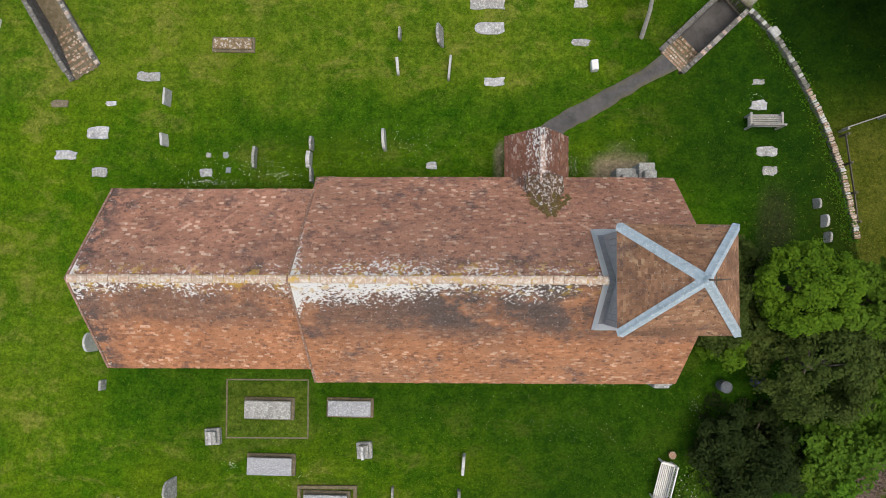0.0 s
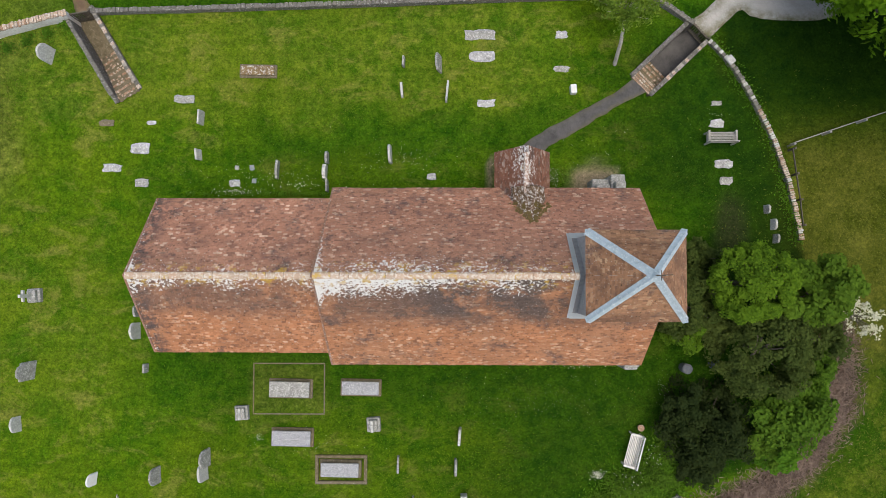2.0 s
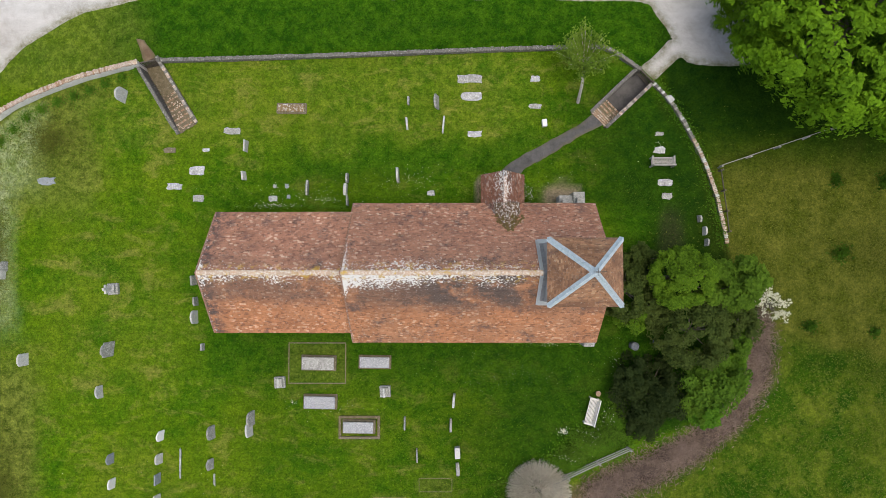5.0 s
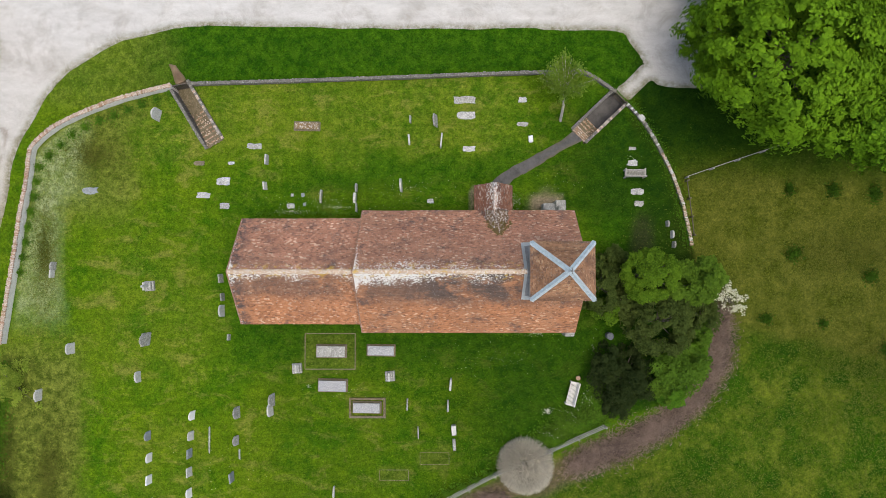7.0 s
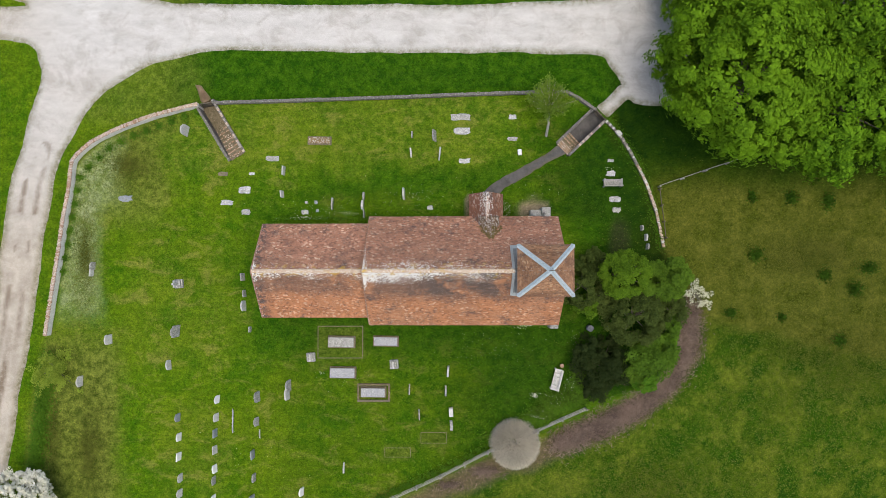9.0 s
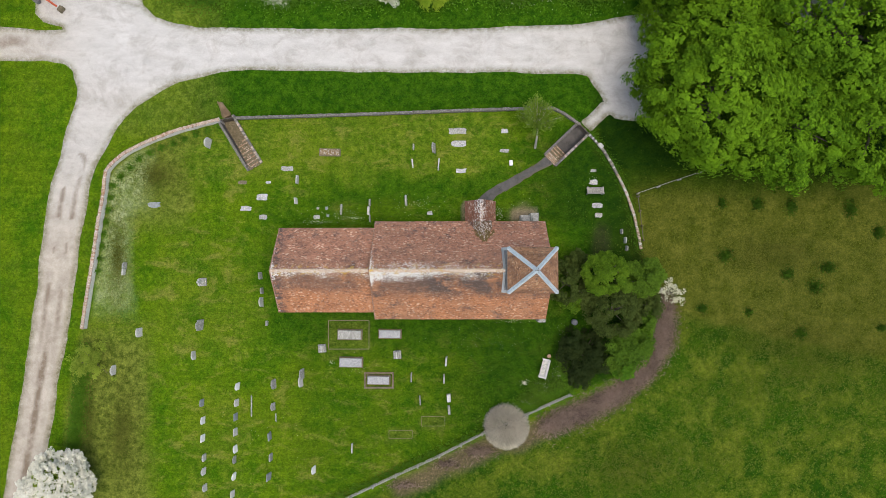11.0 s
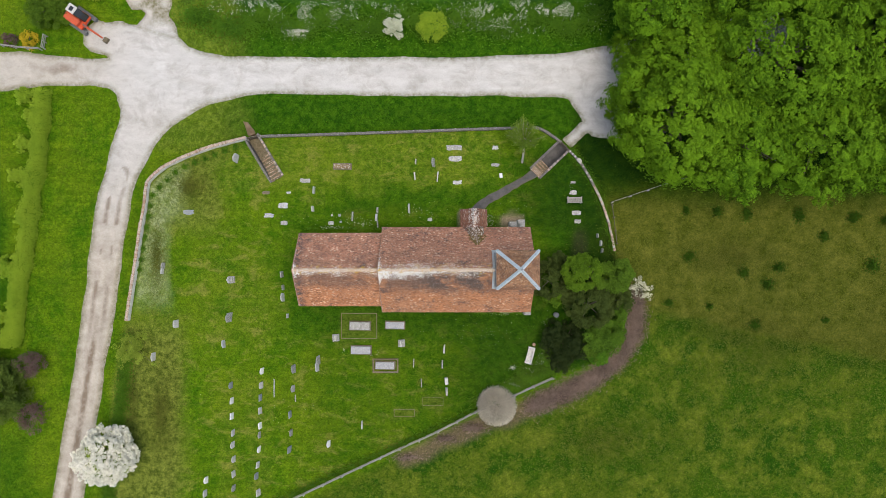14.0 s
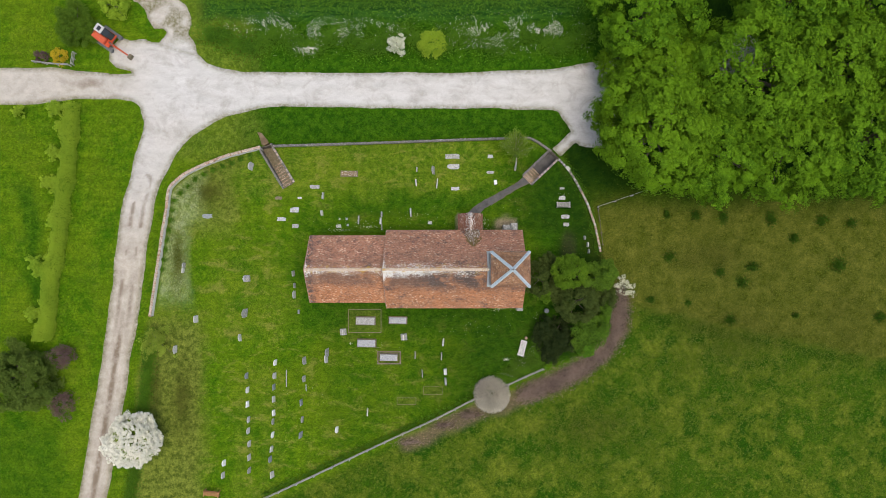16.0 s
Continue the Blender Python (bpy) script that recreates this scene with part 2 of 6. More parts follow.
GRASS = grass_material()
ROAD = gravel_material("crushed_chalk_gravel", (0.38, 0.335, 0.27), (0.53, 0.48, 0.405), (0.2, 0.155, 0.11))
TARMAC = gravel_material("grey_tarmac", (0.058, 0.056, 0.058), (0.105, 0.102, 0.102), (0.19, 0.185, 0.18), False)
EARTH = gravel_material("trodden_earth", (0.14, 0.09, 0.055), (0.24, 0.17, 0.11), (0.1, 0.07, 0.04), False)
TILE_N = tile_material("red_brown_clay_tile", (0.31, 0.15, 0.1), (0.52, 0.262, 0.175), (0.74, 0.55, 0.41), 0.1, 0.2, 0.5, 0.35)
TILE_S = tile_material("orange_clay_tile", (0.31, 0.132, 0.066), (0.55, 0.25, 0.122), (0.68, 0.46, 0.32), 0.175, 0.95, 0.4)
TILE_P = tile_material("porch_clay_tile", (0.17, 0.075, 0.05), (0.27, 0.13, 0.085), (0.5, 0.4, 0.34), 0.17, 0.1, 0.4, 0.0, -0.3)
TILE_T = tile_material("turret_clay_tile", (0.25, 0.13, 0.07), (0.42, 0.225, 0.13), (0.5, 0.33, 0.2), -0.3, 0.0, 0.8)
RIDGE = plain_stone("lichened_ridge_tile", (0.42, 0.28, 0.19), (0.56, 0.44, 0.34), 0.5, (0.66, 0.62, 0.54), 3.0, (0.55, 0.36, 0.05))
VERGE = plain_stone("verge_tile_clay", (0.22, 0.11, 0.075), (0.36, 0.2, 0.13), 0.25, (0.66, 0.65, 0.6), 5.0)
LEAD = plain_stone("lead_sheet", (0.36, 0.46, 0.53), (0.5, 0.6, 0.67), 0.3, (0.68, 0.73, 0.76), 4.0)
WHITELEAD = plain_stone("bright_lead_sheet", (0.76, 0.82, 0.86), (0.84, 0.88, 0.9), 0.0, (0.6, 0.65, 0.7), 4.0, grime=0.15)
BOARD = plain_stone("grey_weatherboard", (0.36, 0.365, 0.38), (0.5, 0.505, 0.52), 0.0, (0.5, 0.5, 0.5), 5.0)
FLINT = plain_stone("flint_rubble", (0.24, 0.22, 0.19), (0.4, 0.37, 0.32), 0.3, (0.58, 0.57, 0.53), 5.0)
DRYSTONE = plain_stone("grey_wall_stone", (0.09, 0.085, 0.075), (0.2, 0.19, 0.17), 0.25, (0.45, 0.45, 0.42), 4.0)
CAPSTONE = plain_stone("pale_coping", (0.38, 0.24, 0.16), (0.5, 0.38, 0.29), 0.5, (0.62, 0.58, 0.52), 5.0)
BRICK = plain_stone("old_brick", (0.27, 0.15, 0.09), (0.4, 0.26, 0.17), 0.3, (0.6, 0.55, 0.46), 4.0)
GRAVE_PALE = plain_stone("pale_headstone", (0.42, 0.42, 0.4), (0.6, 0.6, 0.575), 0.4, (0.66, 0.66, 0.63), 5.0)
GRAVE_GREY = plain_stone("grey_headstone", (0.19, 0.19, 0.175), (0.38, 0.38, 0.36), 0.4, (0.55, 0.55, 0.52), 5.0)
GRAVE_SLATE = plain_stone("blue_grey_headstone", (0.2, 0.225, 0.25), (0.3, 0.335, 0.36), 0.1, (0.5, 0.51, 0.51), 5.0)
GRAVE_WHITE = plain_stone("white_marble", (0.8, 0.8, 0.78), (0.88, 0.88, 0.86), 0.1, (0.7, 0.7, 0.67), 5.0, grime=0.1)
MOSSY = plain_stone("mossy_kerb", (0.1, 0.085, 0.045), (0.2, 0.16, 0.1), 0.15, (0.4, 0.37, 0.3), 6.0)
MOSS = plain_stone("brown_moss", (0.09, 0.06, 0.015), (0.17, 0.12, 0.03), 0.0, (0.3, 0.28, 0.2), 9.0)
WOOD = plain_stone("silvered_oak", (0.3, 0.29, 0.27), (0.42, 0.41, 0.38), 0.2, (0.55, 0.55, 0.52), 9.0)
WHITEWOOD = plain_stone("white_painted_wood", (0.68, 0.66, 0.61), (0.78, 0.76, 0.71), 0.1, (0.6, 0.58, 0.53), 8.0)
NEWWOOD = plain_stone("orange_brown_teak", (0.36, 0.16, 0.06), (0.46, 0.22, 0.09), 0.0, (0.4, 0.3, 0.2), 8.0)
BARK = plain_stone("bark", (0.07, 0.058, 0.045), (0.15, 0.13, 0.1), 0.1, (0.3, 0.29, 0.25), 8.0)
PALEBARK = plain_stone("pale_bark", (0.3, 0.28, 0.24), (0.42, 0.4, 0.36), 0.3, (0.5, 0.49, 0.45), 8.0)
BEECH = leafy("beech_leaf", (0.01, 0.06, 0.002), (0.155, 0.32, 0.012), 0.16, 0.45)
HOLLY = leafy("bright_green_leaf", (0.016, 0.06, 0.003), (0.12, 0.225, 0.013))
LAUREL = leafy("fresh_green_leaf", (0.018, 0.06, 0.004), (0.1, 0.195, 0.016))
DARKLEAF = leafy("dark_flowering_leaf", (0.008, 0.03, 0.003), (0.082, 0.118, 0.024))
YEW = leafy("yew_needle", (0.006, 0.016, 0.003), (0.024, 0.04, 0.008), 0.1)
OLIVE = leafy("olive_leaf", (0.1, 0.19, 0.012), (0.28, 0.37, 0.05))
HEDGE = leafy("hedge_leaf", (0.09, 0.22, 0.01), (0.3, 0.44, 0.035))
BLOSSOM = leafy("white_blossom", (0.6, 0.63, 0.5), (0.86, 0.87, 0.8), 0.3)
PURPLE = leafy("purple_leaf", (0.045, 0.028, 0.03), (0.17, 0.12, 0.105))
YELLOW = leafy("yellow_leaf", (0.3, 0.24, 0.01), (0.55, 0.42, 0.03))
WEED = leafy("nettle_leaf", (0.03, 0.1, 0.006), (0.1, 0.22, 0.014))
GARDEN = leafy("garden_shrub_leaf", (0.03, 0.07, 0.008), (0.1, 0.16, 0.025))
TUFT = leafy("dark_tussock", (0.015, 0.05, 0.003), (0.045, 0.11, 0.006))
TWIG = leafy("bare_grey_twig", (0.33, 0.325, 0.25), (0.8, 0.78, 0.68), 0.4)
THORN = leafy("white_thorn_flower", (0.22, 0.28, 0.12), (0.74, 0.77, 0.64))
BRUSH = leafy("dead_brown_stalk", (0.03, 0.021, 0.017), (0.31, 0.24, 0.195), 0.2)


# ---- building blocks ----
def part(name, bm, material, parent=None, label=""):
    data = bpy.data.meshes.new(name)
    bm.to_mesh(data)
    bm.free()
    return hang(name, data, material, parent, label)


def hang(name, data, material, parent=None, label=""):
    if not data.materials:
        data.materials.append(material)
    ob = new(name, data)
    if parent is not None:
        ob.parent = parent
    return tagged(ob, label)


def mesh_of(name, verts, faces):
    data = bpy.data.meshes.new(name)
    data.from_pydata([tuple(map(float, v)) for v in verts], [], [tuple(map(int, f)) for f in faces])
    data.update()
    return data


def empty(name, m, label, category, group="", kind=""):
    ob = new(name)
    ob.empty_display_size = 0.3
    ob.matrix_world = m
    return tagged(ob, label, category, group, kind)


def add_box(bm, x0, x1, y0, y1, z0, z1, m=None, bevel=0.0, taper=0.0):
    """A box with optional worn edges, added to bm."""
    made = bmesh.ops.create_cube(bm, size=1.0)
    vs = made["verts"]
    for v in vs:
        k = 1 - taper if v.co.z > 0 else 1
        v.co = Vector(((x0 + x1) / 2 + v.co.x * (x1 - x0) * k, (y0 + y1) / 2 + v.co.y * (y1 - y0) * k, (z0 + z1) / 2 + v.co.z * (z1 - z0)))
    if bevel:
        es = list({e for v in vs for e in v.link_edges})
        vs = bmesh.ops.bevel(bm, geom=es, offset=bevel, segments=1, affect="EDGES")["verts"]
    if m is not None:
        bmesh.ops.transform(bm, matrix=m, verts=list(set(vs)))
    return vs


def box(*args, **kw):
    bm = bmesh.new()
    add_box(bm, *args, **kw)
    return bm


def tube(bm, a, b, ra, rb, sides=7):
    """A tapered round limb from a to b."""
    a, b = Vector(a), Vector(b)
    turn = (b - a).to_track_quat("Z", "Y").to_matrix()
    rings = []
    for c, r in ((a, ra), (b, rb)):
        rings.append([bm.verts.new(c + turn @ Vector((r * math.cos(k * math.tau / sides), r * math.sin(k * math.tau / sides), 0))) for k in range(sides)])
    for k in range(sides):
        bm.faces.new((rings[0][k], rings[0][(k + 1) % sides], rings[1][(k + 1) % sides], rings[1][k]))
    bm.faces.new(rings[1])
    bm.faces.new(rings[0][::-1])


def poly_prism(pts, z0, z1):
    """An upright prism over a plan outline."""
    bm = bmesh.new()
    low = [bm.verts.new((x, y, z0)) for x, y in pts]
    top = [bm.verts.new((x, y, z1)) for x, y in pts]
    n = len(pts)
    bm.faces.new(top), bm.faces.new(low[::-1])
    for k in range(n):
        bm.faces.new((low[k], low[(k + 1) % n], top[(k + 1) % n], top[k]))
    bmesh.ops.recalc_face_normals(bm, faces=bm.faces)
    return bm


def along(pts, step):
    """Even steps along a line in plan: x, y and heading."""
    pts = [Vector(p) for p in pts]
    out, left = [], 0.0
    for a, b in zip(pts, pts[1:]):
        d = b - a
        s = left
        while s < d.length:
            p = a + d * (s / d.length)
            out.append((p.x, p.y, math.atan2(d.y, d.x)))
            s += step
        left = s - d.length
    return out


def smooth_line(pts, n=6):
    """A Catmull-Rom line through the points."""
    p = [Vector(q) for q in pts]
    p = [p[0] * 2 - p[1]] + p + [p[-1] * 2 - p[-2]]
    out = []
    for a, b, c, d in zip(p, p[1:], p[2:], p[3:]):
        for k in range(n):
            t = k / n
            out.append(0.5 * (2 * b + (c - a) * t + (2 * a - 5 * b + 4 * c - d) * t * t + (3 * b - a - 3 * c + d) * t ** 3))
    return [(q.x, q.y) for q in out + [p[-2]]]


# ---- the lie of the land ----
WALL_N = [(-17.6, 11.05), (-13.4, 11.16), (-9.35, 11.28), (-3.7, 11.45), (0.3, 11.6), (4.76, 11.72), (7.6, 11.78), (8.4, 11.58), (9.0, 11.22), (9.55, 10.85), (10.1, 10.45)]
WALL_NW = [(-18.75, 10.88), (-20.4, 10.48), (-22.07, 10.03), (-23.75, 9.42), (-25.43, 8.68), (-26.55, 8.02), (-27.5, 7.14), (-27.83, 6.47), (-27.99, 4.79), (-28.37, 2.56), (-28.74, -0.23), (-29.12, -2.74), (-29.55, -5.8)]
WALL_E = [(10.9, 9.62), (11.4, 9.1), (11.9, 8.5), (12.5, 7.55), (13.1, 6.42), (13.52, 5.56), (13.84, 4.8), (14.15, 3.9), (14.37, 3.2), (14.52, 2.5), (14.68, 1.8), (14.82, 1.11), (14.92, 0.5)]
FENCE_S = [(-18.4, -23.8), (-13.2, -21.4), (-5.3, -17.7), (-1.2, -15.85), (2.2, -14.1), (5.63, -12.63), (8.0, -11.55), (10.6, -10.45)]
YARD = np.array(WALL_NW[::-1] + WALL_N + WALL_E + [(15.6, -2.0), (15.2, -6.5), (13.0, -9.8)] + FENCE_S[::-1] + [(-27.0, -27.5), (-31.5, -24.0), (-30.6, -12.0)])
STEPS_NE = (Vector((7.69, 7.6)), Vector((10.35, 10.12)))
STEPS_NW = (Vector((-15.95, 7.12)), Vector((-18.3, 11.0)))


def plan_distance(x, y, ring, closed=True):
    """Signed distance in plan to a ring (inside is negative), or the distance to a line."""
    d = np.full(x.shape, 1e9)
    inside = np.zeros(x.shape, bool)
    n = len(ring)
    for k in range(n if closed else n - 1):
        ax, ay = ring[k]
        bx, by = ring[(k + 1) % n]
        t = np.clip(((x - ax) * (bx - ax) + (y - ay) * (by - ay)) / ((bx - ax) ** 2 + (by - ay) ** 2 + 1e-12), 0, 1)
        d = np.minimum(d, np.hypot(x - ax - t * (bx - ax), y - ay - t * (by - ay)))
        if closed and ay != by:
            inside ^= ((ay > y) != (by > y)) & (x < (bx - ax) * (y - ay) / (by - ay) + ax)
    return np.where(inside, -d, d) if closed else d


def ease(a, b, v):
    t = np.clip((v - a) / (b - a), 0, 1)
    return t * t * (3 - 2 * t)


def lane_frame(x, y, a, b):
    """Distance along and beside the line a-b."""
    d = (b - a).normalized()
    return (x - a.x) * d.x + (y - a.y) * d.y, np.abs((x - a.x) * d.y - (y - a.y) * d.x), (b - a).length


def lie(x, y):
    """Height of the ground: a level churchyard above the road and the meadow."""
    x, y = np.asarray(x, float), np.asarray(y, float)
    out = plan_distance(x, y, YARD)
    north = ease(6, 10, y)
    east = ease(11, 15, x) * (1 - north)
    south = ease(-4, -9, y) * (1 - north)
    deep = 0.85 * north + 1.15 * east * (1 - 0.3 * south) + 0.3 * (1 - north) * (1 - east)
    z = -deep * (ease(0.0, 0.35, out) * 0.75 + ease(0.3, 5.0, out) * 0.25)
    z = z - 0.25 * east * ease(2, 20, out)
    for a, b in (STEPS_NE, STEPS_NW):
        s, w, length = lane_frame(x, y, a, b)
        fall = -1.3
        cut = (1 - ease(0.52, 0.62, w)) * ((s > 0.06) & (s < length + 0.3))
        z = np.where(cut > 0, np.minimum(z, z + (fall - z) * cut), z)
    bumps = np.array([noise.noise((a * 0.12, b * 0.12, 3.0)) for a, b in zip(x.ravel(), y.ravel())]).reshape(x.shape)
    return z + 0.10 * bumps * ease(14, 22, np.hypot(x, y - 0.0))


def ground():
    """One sheet of turf out to the horizon, finer round the sunken steps."""
    far = np.array([60, 75, 100, 140, 200, 300, 500, 900, 1600, 2600.0])
    xs = np.unique(np.round(np.concatenate([-far, np.arange(-52, 52, 0.5), np.arange(-20, -15, 0.12), np.arange(6.8, 11.6, 0.12), np.arange(-30, 17, 0.4), far]), 3))
    ys = np.unique(np.round(np.concatenate([-far, np.arange(-40, 44, 0.5), np.arange(6.4, 12.6, 0.12), far]), 3))
    gx, gy = np.meshgrid(xs, ys)
    z = lie(gx, gy)
    nx, ny = len(xs), len(ys)
    idx = np.arange(nx * ny).reshape(ny, nx)
    faces = np.stack([idx[:-1, :-1], idx[:-1, 1:], idx[1:, 1:], idx[1:, :-1]], -1).reshape(-1, 4)
    data = mesh_of("ground", np.stack([gx, gy, z], -1).reshape(-1, 3), faces)
    wob = np.array([noise.noise((a * 0.45, b * 0.45, 0.0)) for a, b in zip(gx.ravel(), gy.ravel())]).reshape(gx.shape)
    out = plan_distance(gx, gy, YARD) + wob * 0.25
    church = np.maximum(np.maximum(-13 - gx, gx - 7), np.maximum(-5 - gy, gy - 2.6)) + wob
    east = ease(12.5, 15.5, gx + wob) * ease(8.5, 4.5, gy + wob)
    meadow = np.maximum(east, ease(0.2, 1.2, out) * ease(-8, -11, gy) * ease(-24, -16, gx))
    verge = ease(0.0, 0.4, out) * ease(9.5, 11, gy) * ease(-23, -19, gx + wob)
    # Greener turf; beside the church and towards the wood it includes painted shade.
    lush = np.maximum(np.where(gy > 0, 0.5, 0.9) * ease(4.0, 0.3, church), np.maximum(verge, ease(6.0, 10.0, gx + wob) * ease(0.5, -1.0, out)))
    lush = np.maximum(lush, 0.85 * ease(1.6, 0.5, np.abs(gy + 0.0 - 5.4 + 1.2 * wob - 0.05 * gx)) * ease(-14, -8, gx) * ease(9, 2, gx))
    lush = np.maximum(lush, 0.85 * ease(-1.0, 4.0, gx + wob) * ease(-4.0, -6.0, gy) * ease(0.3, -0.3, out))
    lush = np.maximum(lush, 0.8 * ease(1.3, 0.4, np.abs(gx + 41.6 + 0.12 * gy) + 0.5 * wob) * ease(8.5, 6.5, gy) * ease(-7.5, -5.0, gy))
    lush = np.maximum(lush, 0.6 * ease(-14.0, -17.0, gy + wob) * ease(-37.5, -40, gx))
    sw = ease(-23.5, -25.5, gx + wob) * ease(-4, -8, gy) * ease(0.8, 0.0, out)
    nw = ease(-19.5, -22.5, gx + wob * 2) * ease(1.0, 4.0, gy) * ease(0.2, -0.3, out)
    plots = np.zeros(gx.shape)
    for x0, x1, y0, y1 in ((-10.0, -6.8, -7.4, -5.2), (-5.2, -3.3, -14.6, -13.9), (-2.6, -0.7, -13.6, -12.8), (-7.1, -4.8, -10.5, -9.3)):
        plots = np.maximum(plots, ease(0.35, -0.1, np.maximum(np.abs(gx - (x0 + x1) / 2) - (x1 - x0) / 2, np.abs(gy - (y0 + y1) / 2) - (y1 - y0) / 2)))
    rough = np.clip(np.maximum.reduce([sw, 0.8 * nw, 0.6 * plots, 0.45 * ease(-17.5, -21.0, gx + wob) * ease(0.1, 0.5, out) * ease(9, 10.5, gy) * ease(-28.5, -26.5, gx)]), 0, 1)
    crop = ease(23.2, 24.6, gy + wob) * ease(-26, -24, gx) * ease(16, 10, gx)
    mound = ease(1.3, 0.6, np.hypot(gx - 11.9, (gy - 1.0) * 0.75) + wob * 0.5)
    bank = ease(1.25, 0.4, plan_distance(gx, gy, np.array([(17.1, -3.9), (17.0, -6.8), (15.6, -9.4), (13.2, -11.2), (10.4, -12.6), (7.2, -13.9), (2.5, -15.4), (-4.0, -18.4)]), False) + wob * 0.5)
    porch_side = ease(0.5, 0.1, np.maximum(np.abs(gx - 0.8) + 0.12, np.abs(gy - 3.4) - 0.6) + wob * 0.2)
    porch_side = np.maximum(porch_side, ease(0.5, 0.1, np.hypot((gx - 5.6) / 1.6, (gy - 3.2)) - 0.35 + 0.2 * wob))
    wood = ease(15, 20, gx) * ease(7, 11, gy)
    bare = np.maximum(mound, bank * 0.85)
    pale = ease(-25.0, -26.4, gx + wob) * ease(-5.5, -3.0, gy) * ease(-0.1, -0.5, out) + ease(-23.8, -25.6, gx + wob) * ease(2.5, 4.5, gy) * ease(-0.1, -0.5, out)
    field_line = gy + 4.9 + 0.215 * (gx - 18) + wob * 0.35
    ochre = ease(-0.3, 0.3, field_line)
    # Darkest turf paints shade by the wood; field line and south lawn just darker.
    for name, layer in (("dryness", ease(5.2, 7.0, gy + wob) * ease(6.0, 2.0, gx) * ease(0.3, -0.3, out) + 0.7 * ease(-10.5, -12.0, gy + wob) * ease(1.6, 0.5, np.minimum(np.abs(gx + 20.3), np.abs(gx + 17.8)) + wob) + 0.5 * ease(-14.5, -17.5, gx + wob) * ease(-24.5, -22.5, gx) * ease(2, -1, gy) * ease(-9, -7, gy)), ("dark_turf_and_shade", np.maximum.reduce([0.35 * ease(1.1, 0.2, np.abs(field_line + 0.7)) * (gx > 17), 0.9 * wood, 0.95 * ease(10.3, 12.6, gx + wob) * ease(3.5, 8.0, gy + wob) * ease(14.5, 12.0, gy), 0.6 * ease(2.5, 8.5, gx + wob) * ease(0.3, -0.3, out) * ease(11.5, 8.0, gy) * ease(2.0, 3.0, gy), 0.8 * ease(9.5, 12.0, gx + wob) * ease(0.3, -0.3, out), (0.22 * ease(-15.0, -11.0, gx + wob) + 0.28 * ease(-5.0, 3.0, gx + wob)) * ease(-3.0, -5.0, gy) * ease(0.3, -0.3, out)])), ("kept", ease(0.4, -0.3, out)), ("gravel", porch_side), ("pale", pale * 0.8), ("ochre", ochre), ("lush", lush), ("rough", rough), ("meadow", meadow), ("crop", crop), ("bare", bare)):
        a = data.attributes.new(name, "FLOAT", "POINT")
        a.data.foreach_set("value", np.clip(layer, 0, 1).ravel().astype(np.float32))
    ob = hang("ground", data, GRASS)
    for p in data.polygons:
        p.use_smooth = True
    return tagged(ob, "mown green churchyard turf running into rough meadow", "ground", kind="structure")


ground()


ROAD_RING = [(-120, 20.6), (-70, 19.9), (-45.6, 19.12), (-39.8, 19.1), (-36.9, 18.63), (-34, 18.5), (-31.5, 18.55), (-25, 18.9), (-21.1, 18.57), (-18, 18.6), (-13.4, 18.48), (-5.4, 18.45), (3.1, 18.54), (7.7, 18.69),
             (10.5, 18.85), (12.3, 19.08), (14.5, 19.47), (24, 21.6), (34, 24), (34, 20), (24, 17.2), (17, 15.5), (11.1, 14.9), (10, 15.03), (7.1, 15.04), (3.1, 15.11), (-0.85, 15.12), (-5.4, 15.19), (-13.4, 15.33),
             (-16.8, 15.4), (-19.1, 15.23), (-22, 14.6), (-30.9, 15.2), (-31.9, 15.9), (-33.9, 16.2), (-37.9, 16.2), (-41.9, 15.7), (-45.4, 15.6), (-70, 16.0), (-120, 16.9)]
LANE_EAST = [(-19.1, 15.3), (-20.8, 14.78), (-22.55, 14.44), (-24.55, 13.42), (-26, 12.5), (-26.83, 11.47), (-27.7, 10.33), (-28.3, 9.15), (-29.07, 7.4), (-29.6, 5.43), (-29.93, 3.17), (-30.37, 0.9), (-30.7, -1.9), (-31.07, -4.74),
             (-31.45, -7.28), (-32, -10.4), (-32.5, -13.7), (-33.24, -18.2), (-33.8, -21.6), (-34.2, -23.9), (-36, -34), (-41, -60)]
LANE_WEST = [(-30.7, 13.7), (-30.95, 12.3), (-31.3, 11.16), (-31.75, 9.45), (-31.95, 8), (-32.45, 5.7), (-33, 2.6), (-33.26, 0.34), (-33.5, -2.5), (-33.9, -5.3), (-34.27, -8.1), (-34.8, -11.5), (-35.5, -16), (-36.05, -19.35), (-36.75, -23.9), (-38.5, -34), (-44, -60)]
LANE_RING = LANE_EAST + LANE_WEST[::-1] + [(-30.95, 14.6), (-31.2, 15.5), (-31, 17.5), (-21, 17.5)]
PAD_RING = [(-32, 18), (-32.0, 18.9), (-33.7, 19.35), (-34.3, 20.1), (-34.2, 21.3), (-33.2, 22.1), (-31.2, 21.95), (-29.1, 21.55), (-25.7, 20.6), (-24.6, 19.67), (-23.1, 19.0), (-21.1, 18.6), (-21, 17.5)]
TRACK_RING = [(-29.1, 21.3), (-29.3, 22.6), (-30, 23.7), (-30.8, 24.9), (-31.9, 26), (-36, 34), (-42, 50), (-37, 50), (-29, 34), (-26.6, 26), (-26.4, 24.85), (-26.2, 23.1), (-25.9, 21.7), (-25.6, 20.4)]
